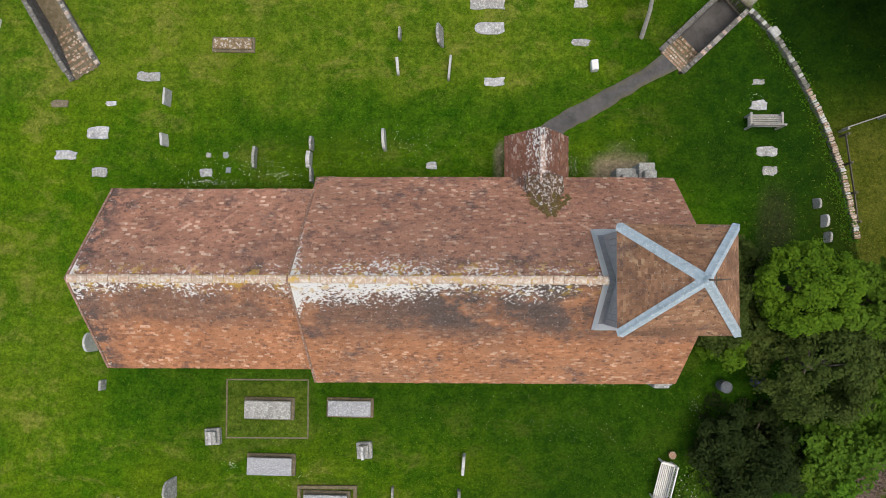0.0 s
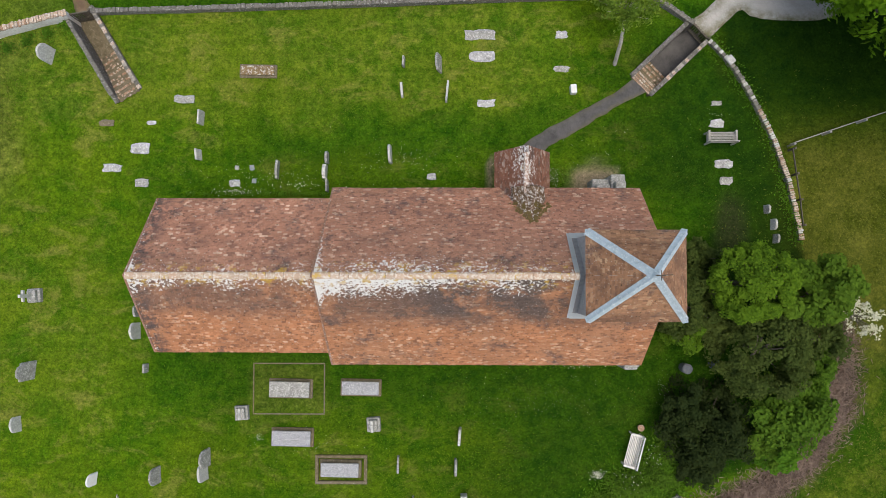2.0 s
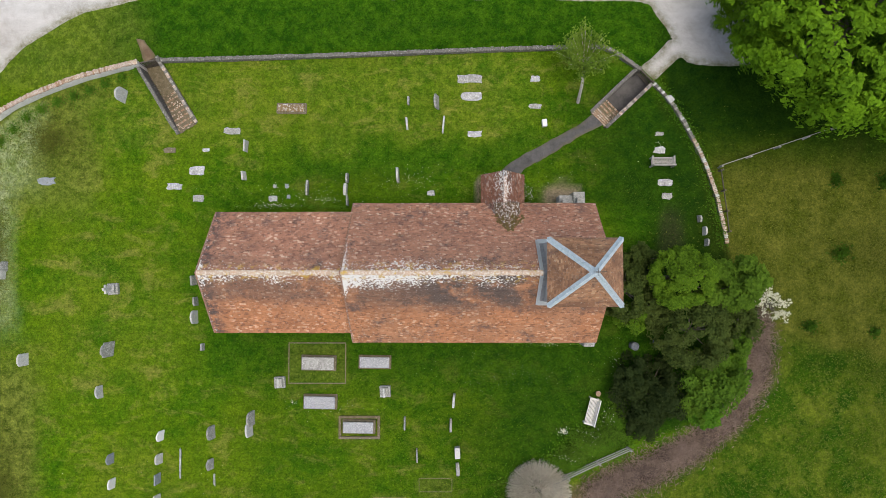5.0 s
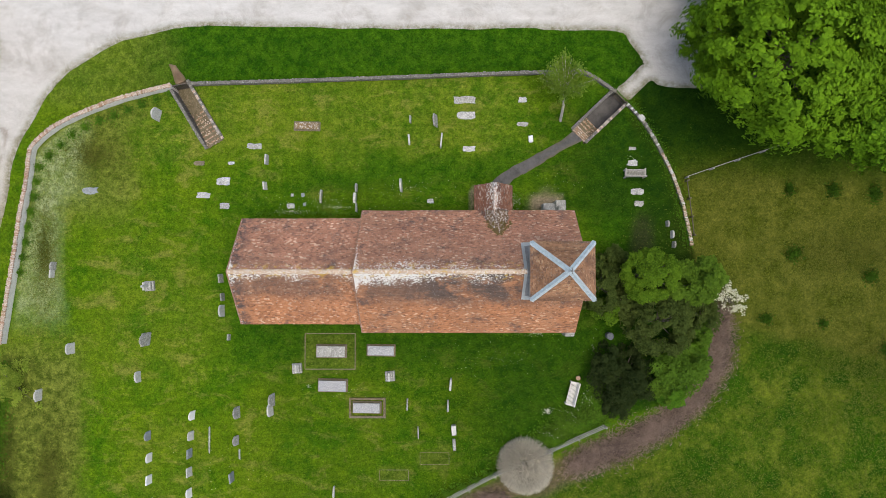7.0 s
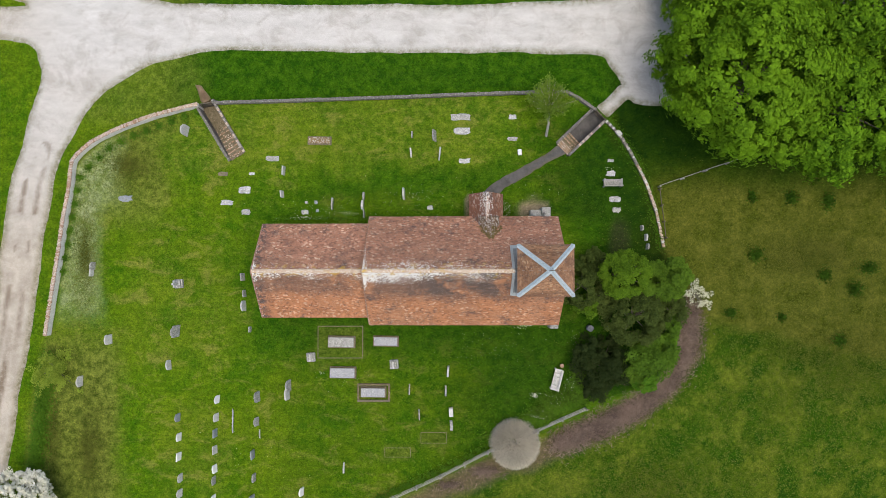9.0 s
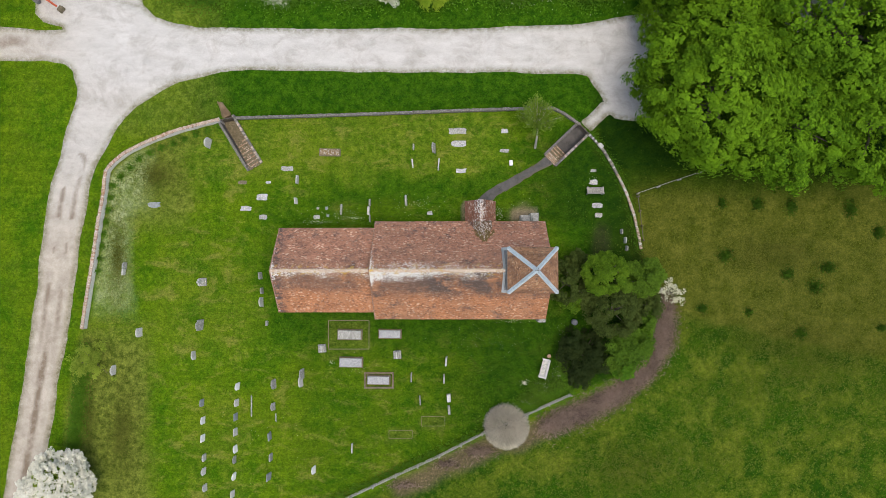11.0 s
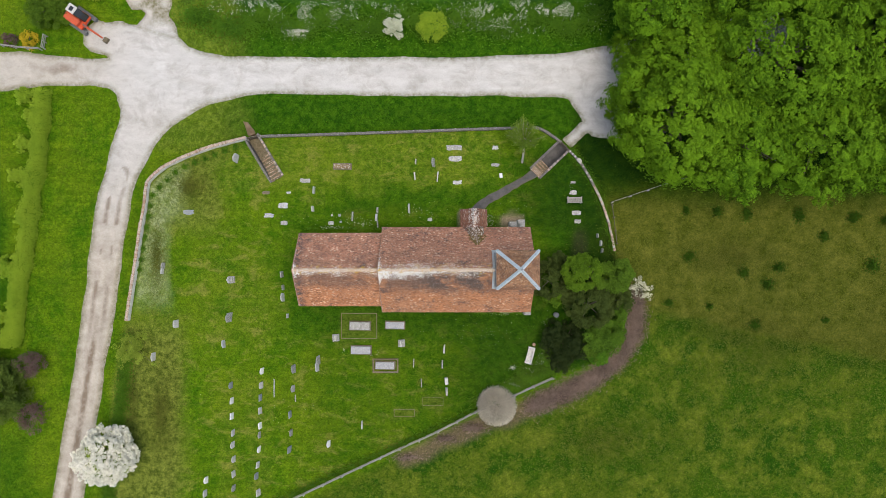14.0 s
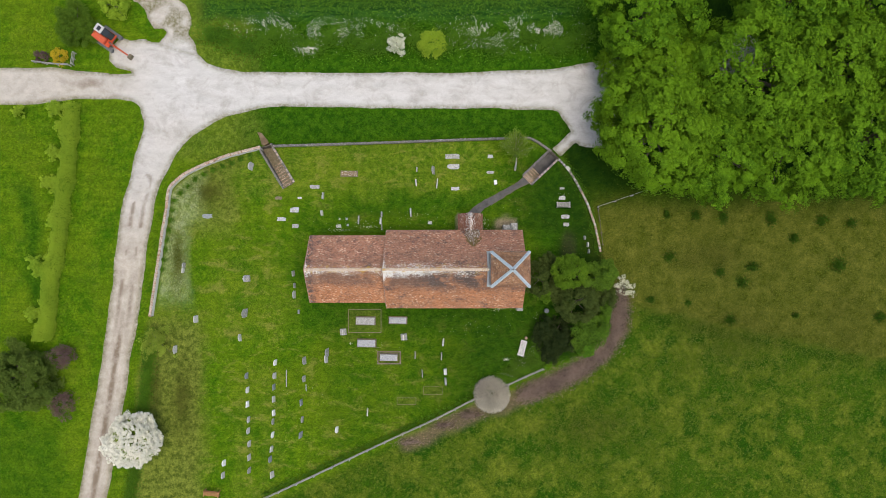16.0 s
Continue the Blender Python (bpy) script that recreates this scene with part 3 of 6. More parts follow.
LAY_BY_RING = [(9.5, 15.6), (10.6, 14.95), (11.1, 14.74), (11.55, 13.94), (12.06, 13.25), (12.5, 12.4), (12.45, 11.9), (12.75, 11.7), (13.15, 11.33), (13.6, 11.18), (15, 11.1), (17, 11.2), (19, 13), (19, 16.5), (14, 17)]
GATE_RING = [(10.5, 10.85), (11.55, 11.69), (12.14, 12.34), (12.9, 12.6), (13.2, 11.7), (12.4, 11.5), (11.78, 10.88), (11.1, 10.22)]


def wander(x, y, scale, seed):
    return np.array([noise.noise((a * scale, b * scale, seed)) for a, b in zip(x.ravel(), y.ravel())]).reshape(x.shape)


def gravel_ways():
    """The road, its lane, farm track and lay-by as one unbroken gravel surface with crumbling edges, cut into named stretches."""
    cell = 0.17
    xs, ys = np.arange(-118, 33, cell), np.arange(-58, 48, cell)
    gx, gy = np.meshgrid(xs, ys)
    near = np.zeros(gx.shape, bool)
    near |= (gy > 13.0) & (gy < 25) | (gx < -23) & (gx > -46) | (gx > 9) & (gx < 20) & (gy > 9.5) & (gy < 20)
    px, py = gx[near], gy[near]
    rings = [plan_distance(px, py, np.array(r)) for r in (ROAD_RING, LANE_RING, PAD_RING, TRACK_RING, LAY_BY_RING, GATE_RING)]
    best = np.minimum.reduce(rings)
    edge = best + 0.14 * wander(px, py, 0.35, 1.0) + 0.05 * wander(px, py, 1.7, 5.0) - 0.05
    track = ease(21.0, 23.0, py) * (px < -24)
    edge = edge + track * (0.55 * np.maximum(0, wander(px, py, 0.55, 3.0) + 0.1) * 2.2)
    keep = edge < 0.34
    z = lie(px, py) + 0.05 - 0.13 * ease(-0.02, 0.3, edge)
    # chalk-white from the junction eastwards, creamy to the west, tan down the lane
    lane = ease(15.5, 12.0, py) * (px < -15)
    chalk = (0.35 + 0.65 * ease(-38, -27, px)) * (1 - lane) + lane * (0.08 + 0.7 * ease(-2.0, 11.0, py))
    chalk = chalk * (1 - 0.6 * track) * (1 - 0.25 * ease(12.0, 14.0, px))
    mid = np.array([((a[0] + b[0]) / 2, (a[1] + b[1]) / 2) for a, b in zip(LANE_EAST[8:], LANE_WEST[4:])])
    off = plan_distance(px, py, mid, False) + 0.12 * wander(px, py, 0.4, 8.0)
    rut = ease(0.42, 0.1, off) * ease(-4, -9, py) + 0.8 * ease(0.3, 0.05, np.abs(off - 0.55)) * ease(12, 7, py) * ease(-10, -4, py) * (wander(px, py, 0.35, 4.0) > 0.02)
    rut = rut * (px < -25)
    rut = np.maximum(rut, 0.7 * ease(0.5, 0.1, np.hypot((px + 36.5) / 5.0, (py - 17.6) / 1.2) + 0.25 * wander(px, py, 0.8, 2.0)))
    verge = np.maximum(0.95 * ease(-0.5, 0.1, edge), track * ease(-0.2, 0.2, wander(px, py, 0.6, 6.0)) * 0.95)
    count = np.full(gx.shape, -1)
    index = np.where(near)
    kept = np.where(keep)[0]
    count[index[0][kept], index[1][kept]] = np.arange(len(kept))
    quads = np.stack([count[:-1, :-1], count[:-1, 1:], count[1:, 1:], count[1:, :-1]], -1).reshape(-1, 4)
    quads = quads[(quads >= 0).all(1)]
    points = np.column_stack([px, py, z])[kept]
    layers = {"white": chalk[kept], "ruts": rut[kept], "verge": verge[kept]}
    c = points[quads].mean(1)
    lay = (c[:, 0] > 9) & (c[:, 1] < 15.1)
    low = (c[:, 0] < -15) & (c[:, 1] < 14.6)
    high = (c[:, 0] < -20) & (c[:, 1] > 19.2) & (c[:, 0] > -34.6)
    for name, pick, label in (("road", ~(lay | low | high), "white crushed chalk and gravel road with faint wheel marks"), ("lane", low, "worn pale gravel lane with dark ruts"),
                              ("farm_track", high, "stony farm track patched with weeds"), ("lay_by", lay, "pale gravel lay-by at the churchyard gate")):
        used, flat = np.unique(quads[pick], return_inverse=True)
        data = mesh_of(name, points[used], flat.reshape(-1, 4))
        for key, vals in layers.items():
            data.attributes.new(key, "FLOAT", "POINT").data.foreach_set("value", np.clip(vals[used], 0, 1).astype(np.float32))
        for p in data.polygons:
            p.use_smooth = True
        tagged(hang(name, data, ROAD), label, "road", kind="structure")


gravel_ways()


def footpath(name, left, right, material, label, lift=0.03, across=8, fade=0.25):
    """A narrow path between two edge lines of equal count, draped on the ground, its edges sunk in the turf."""
    left, right = smooth_line(left, 8), smooth_line(right, 8)
    verts, faces, verge = [], [], []
    for (ax, ay), (bx, by) in zip(left, right):
        wide = math.hypot(bx - ax, by - ay)
        ja, jb = (0.1 * noise.noise((ax * 1.7, ay * 1.7, k)) for k in (1.0, 7.0))
        for j in range(across + 1):
            t = j / across
            u = t + ja / wide * (1 - t) + jb / wide * t
            verts.append((ax + (bx - ax) * u, ay + (by - ay) * u))
            verge.append(max(0.0, 1 - min(t, 1 - t) * wide / fade))
    v, verge = np.array(verts), np.array(verge)
    z = lie(v[:, 0], v[:, 1]) + lift - 0.07 * (verge > 0.99)
    n = across + 1
    for i in range(len(left) - 1):
        for j in range(across):
            a = i * n + j
            faces.append((a, a + n, a + n + 1, a + 1))
    data = mesh_of(name, np.column_stack([v, z]), faces)
    data.attributes.new("verge", "FLOAT", "POINT").data.foreach_set("value", verge.astype(np.float32))
    return tagged(hang(name, data, material), label, "path", kind="structure")


footpath("trodden_path", [(-18.8, 11.25), (-19.05, 11.9), (-19.3, 12.6)], [(-17.95, 11.2), (-18.3, 11.85), (-18.8, 12.5)], EARTH, "short trodden earth path outside the gate", 0.13)
footpath("path", [(1.6, 4.3), (2.3, 4.95), (3.7, 5.87), (5.75, 6.92), (6.65, 7.42), (7.3, 7.98)], [(3.0, 4.1), (3.62, 4.8), (4.6, 5.32), (6.1, 6.24), (7.0, 6.8), (8.1, 7.24)], TARMAC, "grey tarmac path to the porch", 0.03)


# ---- church ----
church = empty("church", pose(0, 0, 0), "small old flint church with lichened clay-tile roofs", "church")
RIDGE_Y = -1.16


def tiled_slope(name, x0, x1, eave, ridge, material, parent, label, gauge=0.105, wide=0.168, loose=None):
    """One roof slope of overlapping plain tiles. eave and ridge: (y, z). Tiles inside `loose` (u0, u1, x0, x1) become parts."""
    rng = random.Random(name + str(eave))
    e, r = Vector((0, *eave)), Vector((0, *ridge))
    run = r - e
    rows = int(run.length / gauge)
    up = run.normalized()
    out = Vector((0, -up.z, up.y))
    if out.z < 0:
        out = -out
    verts, faces, ups, singles = [], [], [], []
    for i in range(rows + 1):
        shift = wide / 2 * (i % 2)
        x = x0 - shift
        while x < x1:
            a, b = max(x + 0.003, x0), min(x + wide - 0.003, x1)
            x += wide
            if b - a < 0.03:
                continue
            wave = 0.022 * noise.noise((a * 0.35, i * 0.07, 5.0))
            lift = 0.016 + rng.uniform(0, 0.012)
            if rng.random() < 0.03:
                lift += 0.02
            low = e + up * (i * gauge + rng.uniform(-0.008, 0.008)) + out * (lift + wave)
            top = e + up * min(i * gauge + gauge * 1.5, run.length) + out * (0.004 + wave)
            tilt = out * rng.uniform(-0.005, 0.005)
            c = [low + tilt, low - tilt, top, top]
            xs = (a, b, b, a)
            quad = [(xs[k], c[k].y, c[k].z) for k in range(4)]
            front = [(xs[k], (c[k] - out * 0.022).y, (c[k] - out * 0.022).z) for k in range(2)]
            mine = quad + front
            if loose and loose[0] < i < loose[1] and loose[2] < a < loose[3]:
                singles.append((mine, i / rows))
                continue
            n = len(verts)
            verts += mine
            faces += [(n, n + 1, n + 2, n + 3), (n + 4, n + 5, n + 1, n), (n + 4, n, n + 3), (n + 1, n + 5, n + 2)]
            ups += [i / rows] * 6
    data = mesh_of("tiling", verts, faces)
    data.attributes.new("up", "FLOAT", "POINT").data.foreach_set("value", np.array(ups, np.float32))
    deck = bmesh.new()
    t = 0.06
    pts = [e - up * 0.02 - out * 0.05, r - out * 0.05, r - out * (t + 0.05), e - up * 0.02 - out * (t + 0.05)]
    rings = [[deck.verts.new((x, p.y, p.z)) for p in pts] for x in (x0 + 0.02, x1 - 0.02)]
    for k in range(4):
        deck.faces.new((rings[0][k], rings[0][(k + 1) % 4], rings[1][(k + 1) % 4], rings[1][k]))
    deck.faces.new(rings[0][::-1]), deck.faces.new(rings[1])
    bmesh.ops.recalc_face_normals(deck, faces=deck.faces)
    roof = part(name, deck, BOARD, parent, label)
    tagged(hang("tiling", data, material, roof), kind="stuff")
    for mine, u in singles:
        d = mesh_of("roof_tile", mine, [(0, 1, 2, 3), (4, 5, 1, 0), (4, 0, 3), (1, 5, 2)])
        d.attributes.new("up", "FLOAT", "POINT").data.foreach_set("value", np.full(6, u, np.float32))
        hang("roof_tile", d, material, roof)
    return roof


def ridge_tiles(x0, x1, y, z, parent, step=0.33, heading=0.0, girth=1.0, material=RIDGE):
    """Half-round ridge tiles bedded end to end."""
    base = []
    rng = random.Random(int(x0 * 100))
    for variant in range(4):
        bm = bmesh.new()
        rows = []
        for s in (0.004, step - 0.006):
            rows.append([bm.verts.new((s, 0.15 * girth * math.cos(a) * (1 + 0.05 * variant), 0.09 * girth * math.sin(a) - 0.03)) for a in np.linspace(-0.25, math.pi + 0.25, 7)])
        for k in range(6):
            bm.faces.new((rows[0][k], rows[1][k], rows[1][k + 1], rows[0][k + 1]))
        bm.faces.new(rows[0]), bm.faces.new(rows[1][::-1])
        bmesh.ops.recalc_face_normals(bm, faces=bm.faces)
        d = bpy.data.meshes.new("ridge_tile")
        bm.to_mesh(d), bm.free()
        d.materials.append(material)
        base.append(d)
    for i in range(int((x1 - x0) / step)):
        ob = hang("ridge_tile", rng.choice(base), material, parent)
        s = x0 + i * step
        place = (s, y) if not heading else (y, s)
        ob.matrix_local = pose(*place, z + 0.05 + 0.03 * noise.noise((s * 0.5, 0, 2.0)), rng.uniform(-2, 2), rng.uniform(-1, 1), heading + rng.uniform(-2, 2))


def gabled_wall(name, x0, x1, y0, y1, eave, top, parent, label):
    """A hollow cell of thick walls with gables under the roof."""
    bm = bmesh.new()
    ym = (y0 + y1) / 2
    out = [(y0, -1.0), (y1, -1.0), (y1, eave), (ym, top), (y0, eave)]
    rings = [[bm.verts.new((x, y, z)) for y, z in out] for x in (x0, x1)]
    for k in range(5):
        bm.faces.new((rings[0][k], rings[0][(k + 1) % 5], rings[1][(k + 1) % 5], rings[1][k]))
    bm.faces.new(rings[0][::-1]), bm.faces.new(rings[1])
    bmesh.ops.recalc_face_normals(bm, faces=bm.faces)
    return part(name, bm, FLINT, parent, label)


NAVE = dict(x0=-6.0, x1=7.0, yn=2.57, ys=-4.9, eave=2.44, ridge=7.12)
CHAN = dict(x0=-13.18, x1=-5.9, yn=2.03, ys=-4.32, eave=3.2, ridge=6.18)
gabled_wall("nave_wall", NAVE["x0"] + 0.12, NAVE["x1"] - 0.12, NAVE["ys"] + 0.25, NAVE["yn"] - 0.25, 2.55, 6.85, church, "flint rubble nave walls")
gabled_wall("chancel_wall", CHAN["x0"] + 0.12, CHAN["x1"] + 0.3, CHAN["ys"] + 0.25, CHAN["yn"] - 0.25, 3.2, 5.95, church, "flint rubble chancel walls")
tiled_slope("nave_roof_slope", NAVE["x0"], NAVE["x1"], (NAVE["yn"], NAVE["eave"]), (RIDGE_Y, NAVE["ridge"]), TILE_N, church, "weathered red-brown clay tile slope")
tiled_slope("nave_roof_slope", NAVE["x0"], NAVE["x1"], (NAVE["ys"], NAVE["eave"]), (RIDGE_Y, NAVE["ridge"]), TILE_S, church, "orange clay tile slope white with lichen at the ridge", loose=(44, 54, -5.9, -0.8))
tiled_slope("chancel_roof_slope", CHAN["x0"], CHAN["x1"], (CHAN["yn"], CHAN["eave"]), (RIDGE_Y, CHAN["ridge"]), TILE_N, church, "weathered red-brown clay tile slope")
tiled_slope("chancel_roof_slope", CHAN["x0"], CHAN["x1"], (CHAN["ys"], CHAN["eave"]), (RIDGE_Y, CHAN["ridge"]), TILE_S, church, "orange and brown clay tile slope")
ridge_tiles(NAVE["x0"], 3.6, RIDGE_Y, NAVE["ridge"], church, girth=0.82)
ridge_tiles(CHAN["x0"], CHAN["x1"], RIDGE_Y, CHAN["ridge"], church, girth=0.82)


def verge_tiles(x, end, ridge, parent, side):
    """Bedded tiles along a gable's edge."""
    e, r = Vector((x, *end)), Vector((x, RIDGE_Y, ridge))
    d = r - e
    n = int(d.length / 0.105)
    mesh = None
    for i in range(n):
        if mesh is None:
            bm = box(-0.035, 0.04, -0.05, 0.05, -0.02, 0.015)
            mesh = bpy.data.meshes.new("verge_tile")
            bm.to_mesh(mesh), bm.free()
        ob = hang("verge_tile", mesh, VERGE, parent)
        p = e + d * ((i + 0.5) / n)
        k = random.Random(i + int(100 * x)).uniform(-4, 4)
        ob.matrix_local = Matrix.Translation(p + Vector((side * 0.03, 0, 0.06))) @ pose(0, 0, 0, math.degrees(math.atan2(d.z, d.y)) if d.y > 0 else math.degrees(math.atan2(d.z, d.y)), k, 0)


for x, c, side in ((NAVE["x0"], NAVE, -1), (CHAN["x0"], CHAN, -1)):
    for yk in ("yn", "ys"):
        verge_tiles(x, (c[yk], c["eave"]), c["ridge"], church, side)


def porch():
    """The gabled porch whose ridge runs back into the nave roof."""
    x0, x1, xm, y1, eave, top = 0.86, 3.2, 2.03, 4.15, 2.15, 3.95
    bm = bmesh.new()
    prof = [(x0 + 0.2, -0.3), (x1 - 0.2, -0.3), (x1 - 0.2, eave), (xm, top - 0.2), (x0 + 0.2, eave)]
    rings = [[bm.verts.new((x, y, z)) for x, z in prof] for y in (2.2, y1 - 0.15)]
    for k in range(5):
        bm.faces.new((rings[0][k], rings[0][(k + 1) % 5], rings[1][(k + 1) % 5], rings[1][k]))
    bm.faces.new(rings[0][::-1]), bm.faces.new(rings[1])
    bmesh.ops.recalc_face_normals(bm, faces=bm.faces)
    part("porch_wall", bm, FLINT, church, "flint porch walls")
    turn = pose(0, 0, 0, 0, 0, 90)
    for sign, xe in ((1, x0), (-1, x1)):
        roof = tiled_slope("porch_roof_slope", 1.4, y1, (xe, eave), (xm, top), TILE_P, church, "red-brown porch tiles spotted with white lichen")
        roof.matrix_local = Matrix(((0, 1, 0, 0), (1, 0, 0, 0), (0, 0, 1, 0), (0, 0, 0, 1)))
    ridge_tiles(2.2, y1, xm, top, church, heading=90.0, girth=0.6, material=plain_stone("porch_ridge_tile", (0.3, 0.18, 0.13), (0.4, 0.27, 0.2), 0.6, (0.74, 0.72, 0.7), 3.0))


porch()


def lead_roll(bm, a, b, width, thick=0.05):
    """A flat lead strip with a raised roll along a hip."""
    a, b = Vector(a), Vector(b)
    d = (b - a).normalized()
    side = d.cross(Vector((0, 0, 1))).normalized()
    up = side.cross(d)
    prof = [(-width / 2, -0.1), (-width * 0.2, -0.035), (-0.035, -0.005), (0, thick * 0.6), (0.035, -0.005), (width * 0.2, -0.035), (width / 2, -0.1), (0, -0.14)]
    rows = [[bm.verts.new(p + side * s + up * h) for s, h in prof] for p in (a, b)]
    n = len(prof)
    for k in range(n):
        bm.faces.new((rows[0][k], rows[0][(k + 1) % n], rows[1][(k + 1) % n], rows[1][k]))
    bm.faces.new(rows[0][::-1]), bm.faces.new(rows[1])
    bmesh.ops.recalc_face_normals(bm, faces=bm.faces)


def turret():
    """The boarded bell turret astride the west end of the ridge, under a tiled pyramid with lead hips."""
    x0, x1, y0, y1, z0, top = 3.66, 7.12, -2.72, 0.44, 7.87, Vector((5.4, -1.13, 10.2))
    corners = [Vector((x0, y0, z0)), Vector((x1, y0, z0)), Vector((x1, y1, z0)), Vector((x0, y1, z0))]
    body = part("bell_turret", box(x0 + 0.14, x1 - 0.1, y0 + 0.14, y1 - 0.14, 2.5, z0), BOARD, church, "grey boarded bell turret with a tiled pyramid cap")
    n = 15
    for k in range(n):
        y = y0 + 0.16 + (y1 - y0 - 0.32) * k / n
        part("board", box(x0 + 0.115, x0 + 0.145, y + 0.01, y + (y1 - y0 - 0.32) / n - 0.01, 5.0, z0 - 0.01), BOARD, body)
    for k in range(4):
        a, b = corners[k], corners[(k + 1) % 4]
        mid = (a + b) / 2
        rows = int((top - mid).length / 0.105)
        verts, faces, ups = [], [], []
        rng = random.Random(40 + k)
        out = (b - a).cross(top - a).normalized()
        if out.z < 0:
            out = -out
        for i in range(rows):
            u0, u1 = i / rows, min(1.0, (i + 1.5) / rows)
            pa, pb, qa, qb = a.lerp(top, u0), b.lerp(top, u0), a.lerp(top, u1), b.lerp(top, u1)
            count = max(1, round((pb - pa).length / 0.168))
            for j in range(count + i % 2):
                s, e = max(0, (j + 0.02 - 0.5 * (i % 2)) / count), min(1, (j + 0.98 - 0.5 * (i % 2)) / count)
                h = 0.018 + rng.uniform(0, 0.012)
                c = [pa.lerp(pb, s) + out * h, pa.lerp(pb, e) + out * h, qa.lerp(qb, e) + out * 0.004, qa.lerp(qb, s) + out * 0.004]
                m = len(verts)
                verts += c + [c[0] - out * 0.022, c[1] - out * 0.022]
                faces += [(m, m + 1, m + 2, m + 3), (m + 4, m + 5, m + 1, m), (m + 4, m, m + 3), (m + 1, m + 5, m + 2)]
                ups += [0.35 + 0.25 * u0] * 6
        deck = bmesh.new()
        vs = [deck.verts.new(p) for p in (a, b, top, a - Vector((0, 0, 0.08)), b - Vector((0, 0, 0.08)), top - Vector((0, 0, 0.3)))]
        for f in ((0, 1, 2), (3, 5, 4), (0, 3, 4, 1), (1, 4, 5, 2), (2, 5, 3, 0)):
            deck.faces.new([vs[i] for i in f])
        bmesh.ops.recalc_face_normals(deck, faces=deck.faces)
        face = part("turret_roof_face", deck, BOARD, church, "brown and orange clay tile face of the turret cap")
        data = mesh_of("tiling", verts, faces)
        data.attributes.new("up", "FLOAT", "POINT").data.foreach_set("value", np.array(ups, np.float32))
        tagged(hang("tiling", data, TILE_T, face), kind="stuff")
    for c in corners:
        bm = bmesh.new()
        d = (top - c).normalized()
        lead_roll(bm, c - d * 0.03 + Vector((0, 0, 0.1)), top + Vector((0, 0, 0.08)) - d * 0.1, 0.29)
        part("lead_hip", bm, LEAD, church, "pale blue-grey lead hip strip")
    bm = bmesh.new()
    bmesh.ops.create_cone(bm, cap_ends=True, segments=10, radius1=0.12, radius2=0.05, depth=0.16, matrix=Matrix.Translation(top + Vector((0, 0, 0.06))))
    part("lead_cap", bm, LEAD, church)
    bm = bmesh.new()
    tube(bm, top, top + Vector((0, 0, 0.95)), 0.03, 0.015)
    tube(bm, top + Vector((-0.22, 0, 0.75)), top + Vector((0.3, 0.02, 0.75)), 0.014, 0.014)
    tube(bm, top + Vector((0, -0.16, 0.6)), top + Vector((0, 0.16, 0.6)), 0.012, 0.012)
    part("weather_vane", bm, BARK, church, "small dark iron weather vane")
    # lead aprons where the turret meets the nave slopes
    slope = (NAVE["ridge"] - NAVE["eave"]) / (NAVE["yn"] - RIDGE_Y)
    for sign, ye in ((1, y1 + 0.05), (-1, y0 - 0.05)):
        def on(y, x, up=0.1):
            return (x, y, NAVE["ridge"] - abs(y - RIDGE_Y) * slope + up)
        for xs, ys in (((x0 - 0.24, x0 - 0.06), (RIDGE_Y, ye)), ((x0 - 0.055, x0 + 0.13), (RIDGE_Y, ye))):
            bm = bmesh.new()
            low = [bm.verts.new(on(y, x)) for x, y in ((xs[0], ys[0]), (xs[1], ys[0]), (xs[1], ys[1]), (xs[0], ys[1]))]
            bm.faces.new(low)
            made = bmesh.ops.solidify(bm, geom=bm.faces[:], thickness=0.05)
            bmesh.ops.recalc_face_normals(bm, faces=bm.faces)
            part("lead_flashing" if xs[0] < x0 - 0.1 else "base_board", bm, WHITELEAD if xs[0] < x0 - 0.1 else BOARD, church, "pale lead flashing strip" if xs[0] < x0 - 0.1 else "grey sloping base board of the turret")
        bm = bmesh.new()
        s0, s1 = sorted((ye - sign * 0.2, ye + sign * 0.02))
        low = [bm.verts.new(on(y, x, 0.12)) for x, y in ((x0 - 0.14, s0), (x1 - 0.1, s0), (x1 - 0.1, s1), (x0 - 0.14, s1))]
        bm.faces.new(low)
        bmesh.ops.solidify(bm, geom=bm.faces[:], thickness=0.04)
        bmesh.ops.recalc_face_normals(bm, faces=bm.faces)
        part("lead_flashing", bm, WHITELEAD, church, "pale lead flashing strip")


turret()


